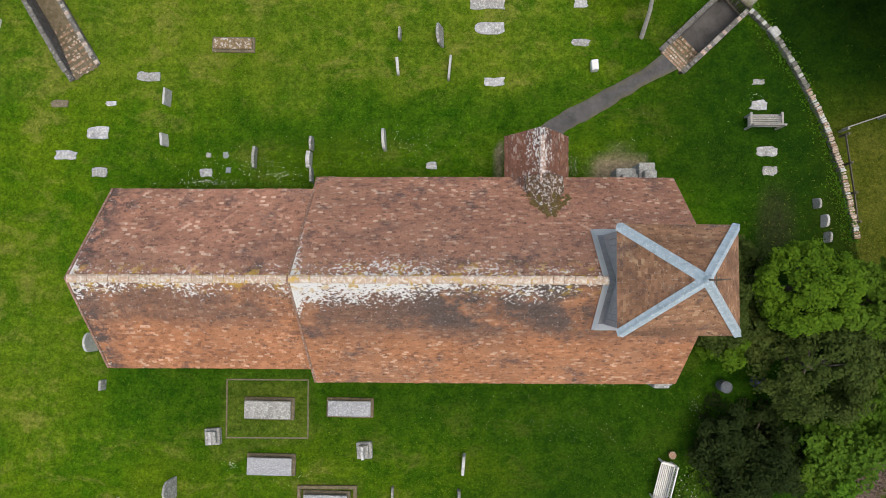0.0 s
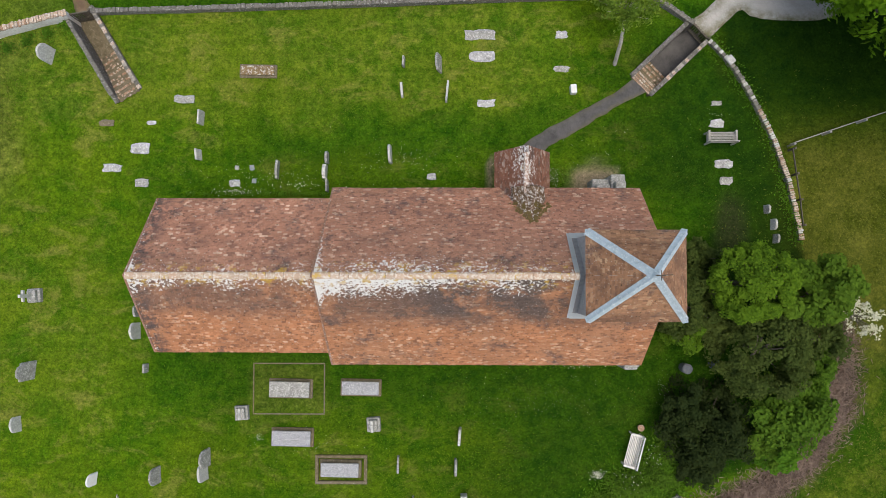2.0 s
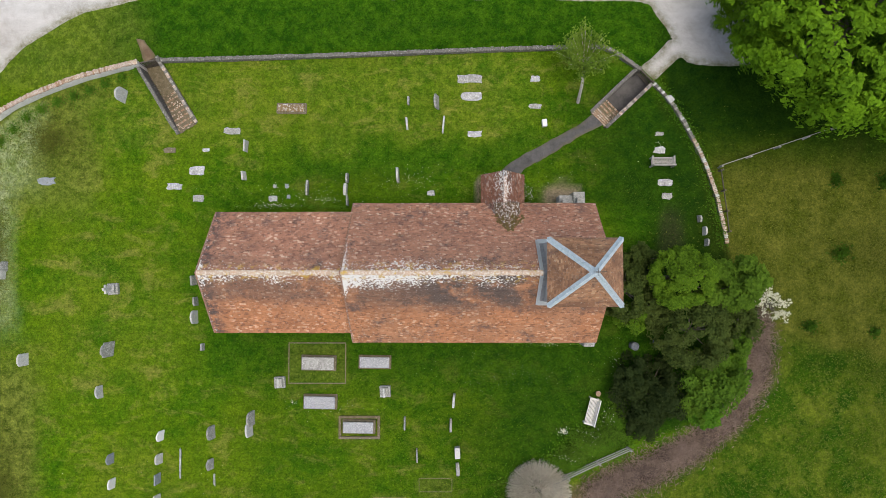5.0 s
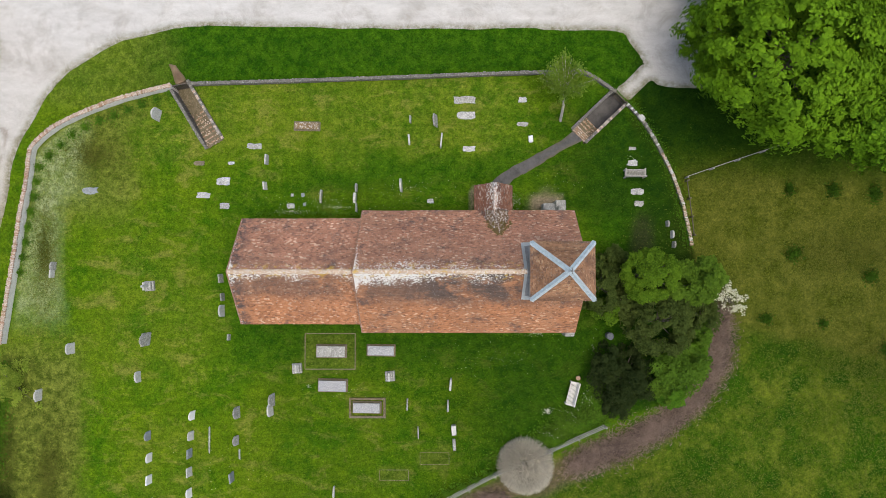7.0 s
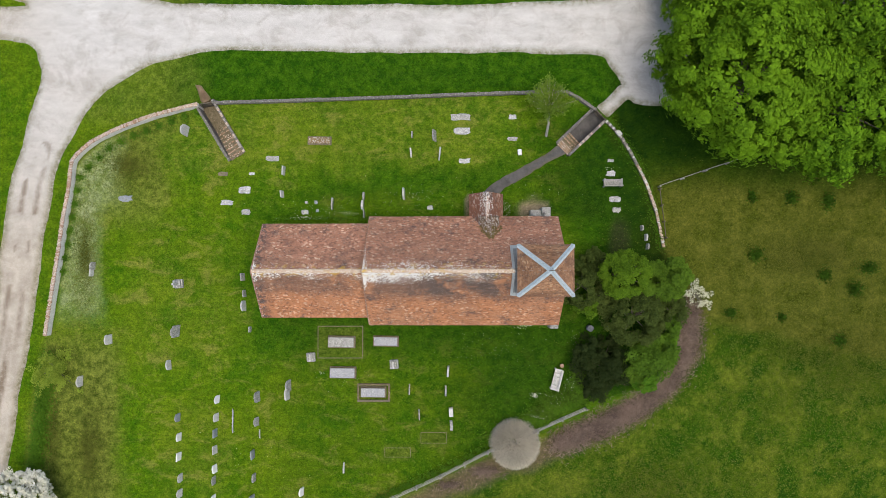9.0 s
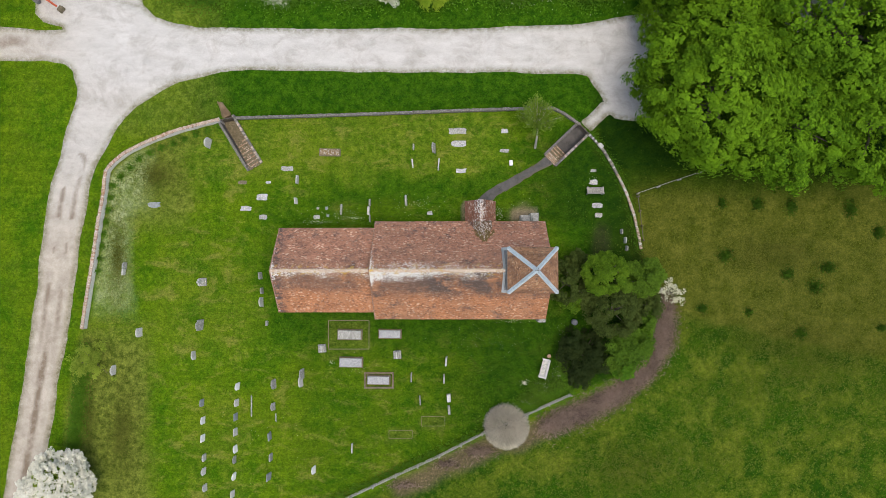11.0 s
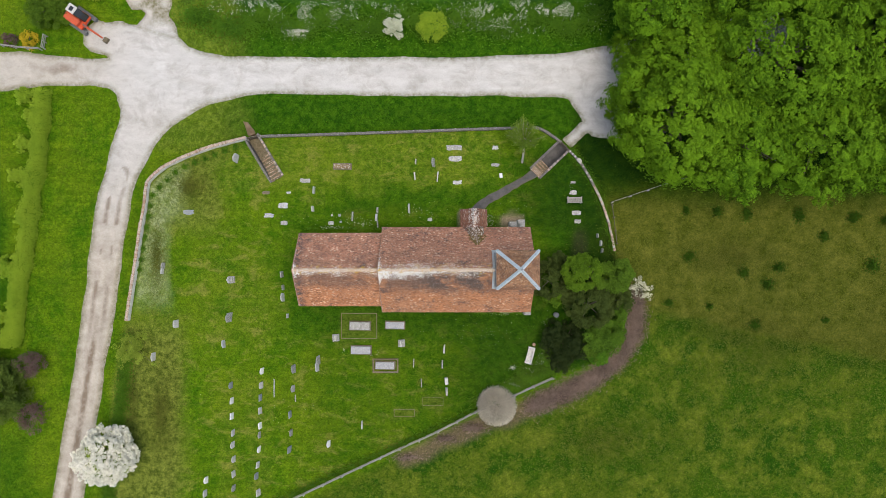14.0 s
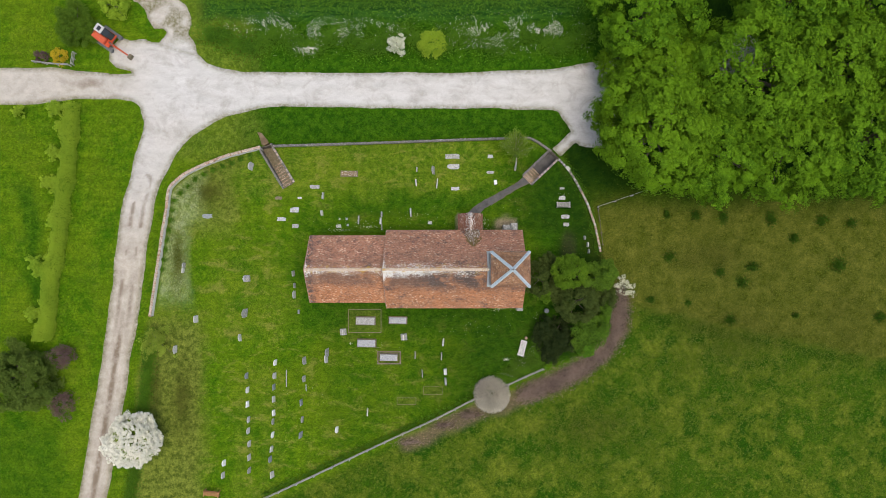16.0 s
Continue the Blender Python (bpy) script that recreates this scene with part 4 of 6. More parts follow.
def moss_saddle():
    """Mossy, lichen-crusted hump of old tiles where the porch ridge dies into the nave roof."""
    rng = random.Random(5)
    bm = bmesh.new()
    bmesh.ops.create_grid(bm, x_segments=16, y_segments=18, size=1.0)
    slope = (NAVE["ridge"] - NAVE["eave"]) / (NAVE["yn"] - RIDGE_Y)
    for v in bm.verts:
        u, w = v.co.x, (v.co.y + 1) / 2
        y = 1.0 + 1.55 * w
        half = 0.12 + 0.62 * min(1, w * 1.5)
        x = 2.22 + half * u - 0.06 * w
        base = NAVE["eave"] + (NAVE["yn"] - y) * slope
        crest = 4.22 - 0.05 * w
        h = max(base + 0.05, crest - abs(u) * half * 1.1 - 0.1 * (1 - w))
        h += 0.05 * noise.noise((x * 6, y * 6, 1)) + (0.05 * noise.noise((x * 14, y * 14, 2)))
        v.co = Vector((x, y, h + 0.03 if abs(u) < 0.95 and 0 < w < 1 else base - 0.05 if w < 1 else h - 0.3))
    return part("moss_saddle", bm, plain_stone("lichen_crust", (0.06, 0.038, 0.02), (0.17, 0.095, 0.045), 0.42, (0.72, 0.7, 0.68), 3.5), church, "hump of tiles crusted with white lichen and brown moss")


moss_saddle()
bm = bmesh.new()
for k in range(150):
    rng_a = random.Random(k)
    s = rng_a.choice((-1, 1))
    w = rng_a.random()
    y = 1.0 + 0.85 * w + rng_a.uniform(-0.05, 0.05)
    x = 2.24 + s * (0.1 + 0.62 * min(1, w * 1.25)) * rng_a.uniform(0.2, 1.15)
    z = max(NAVE["eave"] + (NAVE["yn"] - y) * 1.255 + 0.04, 4.2 - abs(x - 2.24) * 1.1)
    bmesh.ops.create_icosphere(bm, subdivisions=1, radius=rng_a.uniform(0.03, 0.085), matrix=Matrix.Translation((x, y, z)))
tagged(part("moss", bm, MOSS, church, "brown moss cushions in the valley"), kind="stuff")


def buttress(name, blocks, label):
    bm = bmesh.new()
    for b in blocks:
        add_box(bm, *b, bevel=0.04)
    part(name, bm, GRAVE_GREY, church, label)


buttress("buttress", [(5.25, 6.05, 2.2, 3.15, -0.2, 1.05), (5.35, 5.95, 2.2, 2.85, 1.0, 1.6)], "stepped grey stone buttress")
buttress("buttress", [(6.0, 6.62, 2.2, 3.3, -0.2, 1.5), (6.1, 6.55, 2.2, 2.95, 1.45, 1.95)], "stepped pale stone buttress")
buttress("buttress", [(6.55, 7.15, -5.25, -4.6, -0.2, 1.3), (6.65, 7.08, -5.05, -4.6, 1.25, 1.9)], "lichened corner buttress")


# ---- churchyard walls, steps, gates, fences ----
def wall_run(name, pts, width, height, material, label):
    """A continuous rubble wall along a line, standing on the churchyard side."""
    line = smooth_line(pts, 10)
    bm = bmesh.new()
    rows = []
    for i, (x, y) in enumerate(line):
        a, b = line[max(0, i - 1)], line[min(len(line) - 1, i + 1)]
        d = Vector((b[0] - a[0], b[1] - a[1])).normalized()
        nx, ny = -d.y, d.x
        wob = 0.03 * noise.noise((x, y, 9.0))
        w = width / 2 + wob
        prof = [(-w - 0.05, -1.6), (-w, height * 0.6), (-w + 0.03, height), (w - 0.03, height), (w, height * 0.6), (w + 0.05, -1.6)]
        rows.append([bm.verts.new((x + nx * s, y + ny * s, h + 0.03 * noise.noise((x * 2, y * 2, s)))) for s, h in prof])
    for r0, r1 in zip(rows, rows[1:]):
        for k in range(5):
            bm.faces.new((r0[k], r0[k + 1], r1[k + 1], r1[k]))
    bm.faces.new(rows[0]), bm.faces.new(rows[-1])
    bmesh.ops.recalc_face_normals(bm, faces=bm.faces)
    return tagged(part(name, bm, material), label, "wall", kind="structure")


def coping(wall, pts, step, size, z, materials, name="coping_brick", seed=1):
    """Coping pieces laid across the top of a wall, each its own object on a shared mesh."""
    rng = random.Random(seed)
    meshes = []
    for k, mat in enumerate(materials):
        bm = box(-size[0] / 2, size[0] / 2, -size[1] / 2, size[1] / 2, 0, size[2], bevel=0.012)
        d = bpy.data.meshes.new(name)
        bm.to_mesh(d), bm.free()
        d.materials.append(mat)
        meshes.append(d)
    for x, y, a in along(smooth_line(pts, 10), step):
        ob = hang(name, rng.choice(meshes), materials[0], wall)
        ob.matrix_local = pose(x + rng.uniform(-0.015, 0.015), y + rng.uniform(-0.015, 0.015), z + rng.uniform(-0.02, 0.02), rng.uniform(-3, 3), rng.uniform(-3, 3), math.degrees(a) + rng.uniform(-5, 5))
        ob.scale = (rng.uniform(0.85, 1.0), rng.uniform(0.85, 1.12), rng.uniform(0.8, 1.3))


w = wall_run("wall_north", WALL_N, 0.2, 0.34, DRYSTONE, "low grey stone wall spotted with lichen")
coping(w, WALL_N, 0.2, (0.19, 0.22, 0.06), 0.33, [DRYSTONE, DRYSTONE, DRYSTONE], "coping_stone", 3)
w = wall_run("wall_northwest", WALL_NW, 0.28, 0.55, plain_stone("whitened_rubble", (0.6, 0.58, 0.54), (0.74, 0.72, 0.68), 0.4, (0.78, 0.77, 0.74), 4.0, grime=0.25), "whitish stone wall capped with brick on edge")
coping(w, WALL_NW, 0.115, (0.11, 0.27, 0.1), 0.54, [CAPSTONE, CAPSTONE, CAPSTONE, BRICK], "coping_brick", 4)
w = wall_run("wall_east", WALL_E, 0.18, 0.2, DRYSTONE, "curving old wall with pale brick coping")
coping(w, WALL_E[:5], 0.17, (0.15, 0.2, 0.08), 0.19, [GRAVE_PALE, DRYSTONE, DRYSTONE, FLINT], "coping_stone", 6)
coping(w, WALL_E[4:], 0.1, (0.085, 0.21, 0.09), 0.19, [CAPSTONE, CAPSTONE, GRAVE_PALE, CAPSTONE, BRICK], "coping_brick", 5)
pier = part("gate_stone", box(-0.2, 0.2, -0.17, 0.17, 0, 0.16, bevel=0.05), GRAVE_PALE)
pier.matrix_world = pose(11.75, 8.72, 0.28, 0, 0, -50)
tagged(pier, "loose pale block lying on the wall", "stone")


def stair(name, start, end, drop, treads, run, landing, floor_mat, label):
    """A sunken flight: brick-nosed treads, a lower floor, and low walls on both sides."""
    d = (end - start).normalized()
    m = Matrix(((d.x, -d.y, 0, start.x), (d.y, d.x, 0, start.y), (0, 0, 1, 0), (0, 0, 0, 1)))
    length = (end - start).length
    top = empty(name, m, label, "steps")
    rng = random.Random(name + label)
    brick_meshes = []
    for mat in (BRICK, BRICK, CAPSTONE, MOSSY):
        b = bpy.data.meshes.new("brick")
        bm = box(-0.05, 0.05, -0.032, 0.032, -0.1, 0.02, bevel=0.008)
        bm.to_mesh(b), bm.free()
        b.materials.append(mat)
        brick_meshes.append(b)
    for k in range(treads):
        s0 = landing + (run - landing) * k / treads
        s1 = landing + (run - landing) * (k + 1) / treads
        z = -drop * (k + 1) / treads
        tread = part("tread", box(s0, s1 + 0.02, -0.52, 0.52, z - 0.5, z + 0.02), MOSSY, top, "worn brick and earth tread")
        for j in range(15):
            ob = hang("brick", rng.choice(brick_meshes), BRICK, tread)
            ob.matrix_local = pose(s1 - 0.07 + rng.uniform(-0.012, 0.012), -0.49 + j * 0.07, z + 0.02 + rng.uniform(-0.006, 0.01), 0, 0, rng.uniform(-4, 4))
        for j in range(10):
            ob = hang("brick", rng.choice(brick_meshes[2:] + brick_meshes[3:] * 2), BRICK, tread)
            ob.matrix_local = pose(s0 + 0.1 + 0.12 * (j // 5), -0.42 + (j % 5) * 0.2 + rng.uniform(-0.03, 0.03), z + 0.008, 0, 0, 90 + rng.uniform(-5, 5))
    if landing:
        pad = part("landing", box(0, landing, -0.55, 0.55, -0.4, 0.0), MOSSY, top, "red brick landing")
        for j in range(36):
            ob = hang("brick", rng.choice(brick_meshes[:3]), BRICK, pad)
            ob.matrix_local = pose(0.07 + landing * 0.9 * (j // 9) / 4, -0.48 + (j % 9) * 0.12 + 0.05 * (j // 9 % 2), 0.0, 0, 0, 90 + rng.uniform(-4, 4))
            ob.scale = (1.0, 1.3, 1.0)
    part("floor", box(run, length + 0.4, -0.56, 0.56, -drop - 0.4, -drop + 0.03), floor_mat, top, "flat floor of the sunken way")
    for sign in (1, -1):
        bm = bmesh.new()
        rows = []
        for i in range(13):
            s = 0.05 + (length - 0.05) * i / 12
            y = sign * 0.62
            t = 0.1 + 0.02 * noise.noise((s * 3, sign, 4))
            zt = 0.06 + 0.05 * noise.noise((s * 4, sign, 8)) + (0.16 if i > 1 else 0.0)
            rows.append([bm.verts.new((s, y + a, h)) for a, h in ((-t, -drop - 0.5), (-t, zt), (t, zt), (t, -drop - 0.5))])
        for r0, r1 in zip(rows, rows[1:]):
            for k in range(4):
                bm.faces.new((r0[k], r0[(k + 1) % 4], r1[(k + 1) % 4], r1[k]))
        bm.faces.new(rows[0][::-1]), bm.faces.new(rows[-1])
        bmesh.ops.recalc_face_normals(bm, faces=bm.faces)
        side = part("side_wall", bm, DRYSTONE, top, "low rubble side wall")
        meshes = []
        for mat in (DRYSTONE, DRYSTONE, CAPSTONE if sign < 0 else DRYSTONE, FLINT if sign < 0 else DRYSTONE):
            b = bpy.data.meshes.new("coping_stone")
            bm = box(-0.08, 0.08, -0.1, 0.1, 0, 0.06, bevel=0.015)
            bm.to_mesh(b), bm.free()
            b.materials.append(mat)
            meshes.append(b)
        s = 0.15
        while s < length - 0.05:
            ob = hang("coping_stone", rng.choice(meshes), DRYSTONE, side)
            ob.matrix_local = pose(s, sign * 0.62, 0.1 if s < 0.35 else 0.22, rng.uniform(-5, 5), rng.uniform(-5, 5), rng.uniform(-10, 10))
            ob.scale = (rng.uniform(0.8, 1.1), rng.uniform(0.7, 1.05), rng.uniform(0.7, 1.3))
            s += 0.165
    return top, m, length


stair("steps", *STEPS_NE, 0.9, 3, 1.5, 0.55, TARMAC, "short flight of brick steps down to a sunken tarmac way")
stair("steps", *STEPS_NW, 0.9, 8, 2.7, 0.0, MOSSY, "long flight of mossy brick steps between low walls")


def field_gate(place, width, label):
    top = empty("gate", place, label, "gate")
    for z in (0.15, 0.95):
        part("gate_rail", box(-width / 2, width / 2, -0.03, 0.03, z, z + 0.09), BARK, top)
    n = 9
    for k in range(n):
        x = -width / 2 + width * (k + 0.5) / n
        part("gate_bar", box(x - 0.03, x + 0.03, -0.045, -0.025, 0.05, 1.08), BARK, top)
    for x in (-width / 2 - 0.06, width / 2 + 0.06):
        part("gate_post", box(x - 0.06, x + 0.06, -0.06, 0.06, -0.4, 1.2, taper=0.1), BARK, top)


field_gate(pose(-18.33, 11.03, -0.87, 0, 0, 10), 0.95, "dark slatted wooden churchyard gate, closed")
field_gate(pose(10.45, 10.15, -0.87, 0, 0, 132), 0.95, "dark wooden churchyard gate, closed")


def rail_fence(name, pts, rails, step, label, material=WOOD, tall=1.0):
    line = smooth_line(pts, 10)
    spots = along(line, step)
    first = spots[0]
    z0 = float(lie(first[0], first[1]))
    top = empty(name, pose(0, 0, 0), label, "fence")
    post = None
    for (x, y, a), nxt in zip(spots, spots[1:] + [None]):
        z = float(lie(x, y))
        if post is None:
            bm = box(-0.05, 0.05, -0.05, 0.05, -0.3, tall + 0.08, bevel=0.01, taper=0.05)
            post = bpy.data.meshes.new("post")
            bm.to_mesh(post), bm.free()
        ob = hang("post", post, material, top)
        ob.matrix_local = pose(x, y, z, random.uniform(-2, 2), random.uniform(-2, 2), math.degrees(a))
        if nxt:
            zn = float(lie(nxt[0], nxt[1]))
            for k in range(rails):
                h = tall * (k + 0.9) / rails
                p, q = Vector((x, y, z + h)), Vector((nxt[0], nxt[1], zn + h))
                side = Vector((-(q - p).y, (q - p).x, 0)).normalized() * (0.055 if k % 2 else 0.06)
                mid, length = (p + q) / 2 + side, (q - p).length + 0.06
                bm = box(-length / 2, length / 2, -0.018, 0.018, -0.045, 0.045)
                rail = part("rail", bm, material, top)
                rail.matrix_local = Matrix.Translation(mid) @ (q - p).to_track_quat("X", "Z").to_matrix().to_4x4()
    return top


rail_fence("rail_fence", FENCE_S, 3, 1.9, "weathered grey post-and-rail fence beside the meadow")
rail_fence("rail_fence", [(14.88, 4.97), (16.96, 5.68), (18.4, 6.17), (23, 7.7)], 2, 1.8, "thin grey post-and-rail meadow fence", tall=0.7)
rail_fence("wire_fence", [(15.32, 1.2), (15.17, 2.7), (14.98, 4.1), (14.9, 4.85)], 1, 1.2, "thin dark post fence beside the curving wall", BARK, 0.6)
rail_fence("board_fence", [(-41.9, 19.75), (-40.0, 19.5), (-38.1, 19.4)], 3, 1.2, "low weathered wooden garden fence", tall=0.7)
rail_fence("board_fence", [(-38.0, 19.5), (-37.8, 20.8)], 3, 0.6, "short slatted garden fence end", tall=0.7)


# ---- graves ----
def headstone_mesh(shape, w, h, t):
    """A dressed slab with a shaped head: round, gothic, square or shouldered."""
    pts = [(-w / 2, -0.25), (w / 2, -0.25)]
    if shape == "round":
        pts += [(w / 2, h - w * 0.3)] + [(w / 2 * math.cos(a), h - w * 0.3 + w * 0.3 * math.sin(a)) for a in np.linspace(0.25, math.pi - 0.25, 7)] + [(-w / 2, h - w * 0.3)]
    elif shape == "gothic":
        pts += [(w / 2, h * 0.66), (w * 0.4, h * 0.83), (w * 0.2, h * 0.95), (0, h), (-w * 0.2, h * 0.95), (-w * 0.4, h * 0.83), (-w / 2, h * 0.66)]
    elif shape == "shoulder":
        pts += [(w / 2, h * 0.8), (w * 0.36, h * 0.8), (w * 0.3, h * 0.92), (w * 0.12, h), (-w * 0.12, h), (-w * 0.3, h * 0.92), (-w * 0.36, h * 0.8), (-w / 2, h * 0.8)]
    else:
        pts += [(w / 2, h), (-w / 2, h)]
    bm = bmesh.new()
    front = [bm.verts.new((t / 2, y, z)) for y, z in pts]
    back = [bm.verts.new((-t / 2, y, z)) for y, z in pts]
    n = len(pts)
    bm.faces.new(front), bm.faces.new(back[::-1])
    for k in range(n):
        bm.faces.new((front[k], back[k], back[(k + 1) % n], front[(k + 1) % n]))
    bmesh.ops.recalc_face_normals(bm, faces=bm.faces)
    bmesh.ops.bevel(bm, geom=bm.edges[:], offset=min(0.012, t * 0.2), segments=1, affect="EDGES")
    d = bpy.data.meshes.new("headstone")
    bm.to_mesh(d), bm.free()
    return d


STONE_WORDS = {"grey_headstone": "lichened grey", "pale_headstone": "pale limestone", "blue_grey_headstone": "dark blue-grey slate", "white_marble": "white marble"}
HEADSTONES = {}


def headstone(x, y, material, shape="round", w=0.6, h=0.85, t=0.1, lean=None, heading=0.0, where="in the turf"):
    h, t = round(h * 0.88, 3), round(t * 0.9, 3)
    key = (shape, w, h, t, material.name)
    if key not in HEADSTONES:
        HEADSTONES[key] = headstone_mesh(shape, w, h, t)
        HEADSTONES[key].materials.append(material)
    ob = new("headstone", HEADSTONES[key])
    rng = random.Random(int(x * 100 + y * 1000))
    lean = (rng.uniform(-13, -3) if x < -11 else rng.uniform(-5, 5)) if lean is None else lean
    ob.matrix_world = pose(x, y, float(lie(x, y)), rng.uniform(-3, 3), lean, heading + rng.uniform(-6, 6))
    head = {"round": "round-topped", "gothic": "pointed", "shoulder": "shouldered", "square": "square-topped"}[shape]
    return tagged(ob, f"{STONE_WORDS[material.name]} {head} headstone standing {where}", "headstone", "churchyard headstones")


P, G, S, W = GRAVE_PALE, GRAVE_GREY, GRAVE_SLATE, GRAVE_WHITE
for x, y, m, shape, w, h, t in [
    (-12.5, 6.1, P, "square", 0.65, 0.7, 0.1), (-12.6, 4.4, P, "square", 0.5, 0.5, 0.12), (-9.0, 3.7, G, "shoulder", 0.85, 0.6, 0.12),
    (-6.7, 4.25, G, "round", 0.55, 0.7, 0.12), (-6.8, 3.6, P, "shoulder", 0.65, 0.8, 0.18), (-6.7, 2.95, G, "square", 0.6, 0.7, 0.1),
    (-3.8, 4.4, P, "round", 0.85, 0.7, 0.13), (-3.3, 7.4, P, "round", 0.7, 0.5, 0.12), (-3.2, 8.7, G, "square", 0.45, 0.5, 0.1),
    (-1.2, 7.3, P, "gothic", 0.95, 0.8, 0.1)]:
    headstone(x, y, m, shape, w, h, t, where="in the grass beside the church")
headstone(-1.5, 8.6, G, "shoulder", 0.8, 0.95, 0.12, lean=-14, where="tilted on the lawn")
headstone(4.6, 7.4, W, "square", 0.4, 0.55, 0.3, where="near the tarmac path")
headstone(-19.6, 9.0, P, "gothic", 0.75, 1.25, 0.12, lean=-8, heading=-12, where="near the brick-capped wall")
for x, y, m, shape, w, h in [(13.35, 1.9, G, "round", 0.4, 0.5), (13.65, 1.2, P, "round", 0.5, 0.5), (13.75, 0.55, G, "round", 0.42, 0.5)]:
    headstone(x, y, m, shape, w, h, 0.12, lean=8, where="under the east wall")
for x, y, m, shape, w, h in [
    (-14.9, -5.4, G, "square", 0.4, 0.45), (-15.3, -3.7, P, "gothic", 0.75, 1.0), (-15.3, -2.8, G, "round", 0.5, 0.7), (-15.4, -1.6, G, "square", 0.55, 0.6),
    (-20.1, -5.5, G, "shoulder", 0.85, 1.25), (-20.7, -7.95, P, "gothic", 0.7, 0.8), (-25.0, -6.1, P, "round", 0.7, 0.9), (-27.1, -9.1, P, "shoulder", 0.75, 0.8),
    (-26.3, -0.8, G, "round", 0.55, 0.6), (-26.4, -1.3, P, "square", 0.5, 0.5), (-14.25, -10.2, G, "gothic", 0.75, 1.0), (-12.0, -9.4, G, "gothic", 0.8, 1.05), (-12.1, -10.05, P, "round", 0.75, 1.0)]:
    headstone(x, y, m, shape, w, h, 0.11, where="on the open lawn")
for x, y, m, shape in [
    (-20.0, -11.7, S, "gothic"), (-19.9, -13.1, W, "round"), (-19.9, -14.5, W, "square"), (-19.8, -16.0, P, "round"), (-19.8, -17.1, P, "shoulder"), (-19.7, -18.4, P, "gothic"), (-19.7, -19.7, P, "square"), (-19.7, -21.0, G, "round"),
    (-17.15, -10.4, W, "gothic"), (-17.2, -11.7, P, "round"), (-17.3, -12.8, S, "square"), (-17.3, -14.0, P, "square"), (-17.3, -15.35, W, "round"), (-17.4, -16.2, G, "shoulder"), (-17.4, -17.5, W, "gothic"), (-17.5, -18.9, P, "square"), (-17.6, -19.9, S, "round")]:
    headstone(x, y, m, shape, 0.58, 0.78, 0.09, where="in a straight row")
for x, y, m, shape in [(-14.3, -12.0, G, "shoulder"), (-14.6, -14.3, S, "square"), (-14.5, -16.0, G, "round"), (-14.6, -17.5, S, "square"), (-22.2, -20.3, W, "gothic"), (-22.3, -21.5, P, "round"), (-11.05, -17.0, W, "gothic"), (-17.4, -21.4, P, "square")]:
    headstone(x, y, m, shape, 0.6, 0.8, 0.1, where="on the lower lawn")
for x, y, m, h, t in [(-3.4, -9.7, G, 0.55, 0.1), (-2.7, -11.5, G, 0.65, 0.08), (-0.6, -8.4, P, 0.75, 0.13), (-0.8, -9.8, G, 0.6, 0.12), (-8.1, -15.3, P, 0.5, 0.1), (-0.4, -12.3, G, 0.35, 0.2)]:
    headstone(x, y, m, "round", 0.75, h, t, where="edge-on beside the chest tombs")
headstone(-0.4, -11.3, P, "square", 0.6, 0.7, 0.32, where="beside the chest tombs")


def cross_memorial(x, y, h, label, scale=1.0):
    top = empty("cross_memorial", pose(x, y, float(lie(x, y)), 0, -3, 4), label, "cross")
    bm = bmesh.new()
    add_box(bm, -0.3, 0.3, -0.32, 0.32, -0.1, 0.22, bevel=0.02)
    add_box(bm, -0.2, 0.2, -0.24, 0.24, 0.22, 0.42, bevel=0.02)
    part("base", bm, GRAVE_GREY, top)
    bm = bmesh.new()
    add_box(bm, -0.06, 0.06, -0.08, 0.08, 0.42, h, bevel=0.015, taper=0.1)
    add_box(bm, -0.055, 0.055, -0.26, 0.26, h * 0.72, h * 0.72 + 0.14, bevel=0.015)
    part("cross", bm, GRAVE_PALE, top)


cross_memorial(-20.1, -2.1, 1.25, "grey stone cross on a stepped base on the lawn")
cross_memorial(-4.5, -7.9, 0.75, "small broken grey stone cross on a block")
cross_memorial(-10.5, -7.4, 0.5, "low lichened cross stump on a square base")


LEDGER = plain_stone("sunken_ledger_stone", (0.28, 0.285, 0.285), (0.48, 0.485, 0.485), 0.45, (0.62, 0.62, 0.61), 3.5, grime=0.75)


def ledger(x, y, lx, ly, material, label, high=0.05, turn=0.0):
    """A flat, uneven stone let into the turf."""
    bm = bmesh.new()
    bmesh.ops.create_cube(bm, size=1.0)
    bmesh.ops.subdivide_edges(bm, edges=bm.edges[:], cuts=3, use_grid_fill=True)
    rng = random.Random(int(x * 37 + y * 91))
    for v in bm.verts:
        r = 0.93 + 0.34 * noise.noise((v.co.x * 3.4 + x, v.co.y * 3.4 + y, 0))
        edge = abs(v.co.x) * 2 > 0.95 and abs(v.co.y) * 2 > 0.95
        v.co = Vector((v.co.x * lx * r * (0.93 if edge else 1), v.co.y * ly * r * (0.9 if edge else 1), v.co.z * (high + 0.2) + (high - 0.2) / 2 + 0.012 * noise.noise((v.co.x * 9 + x, v.co.y * 9, 4))))
    ob = part("ledger_stone", bm, material)
    ob.matrix_world = pose(x, y, float(lie(x, y)), rng.uniform(-1.5, 1.5), rng.uniform(-1.5, 1.5), turn)
    return tagged(ob, label, "gravestone", "flat stones in the turf")


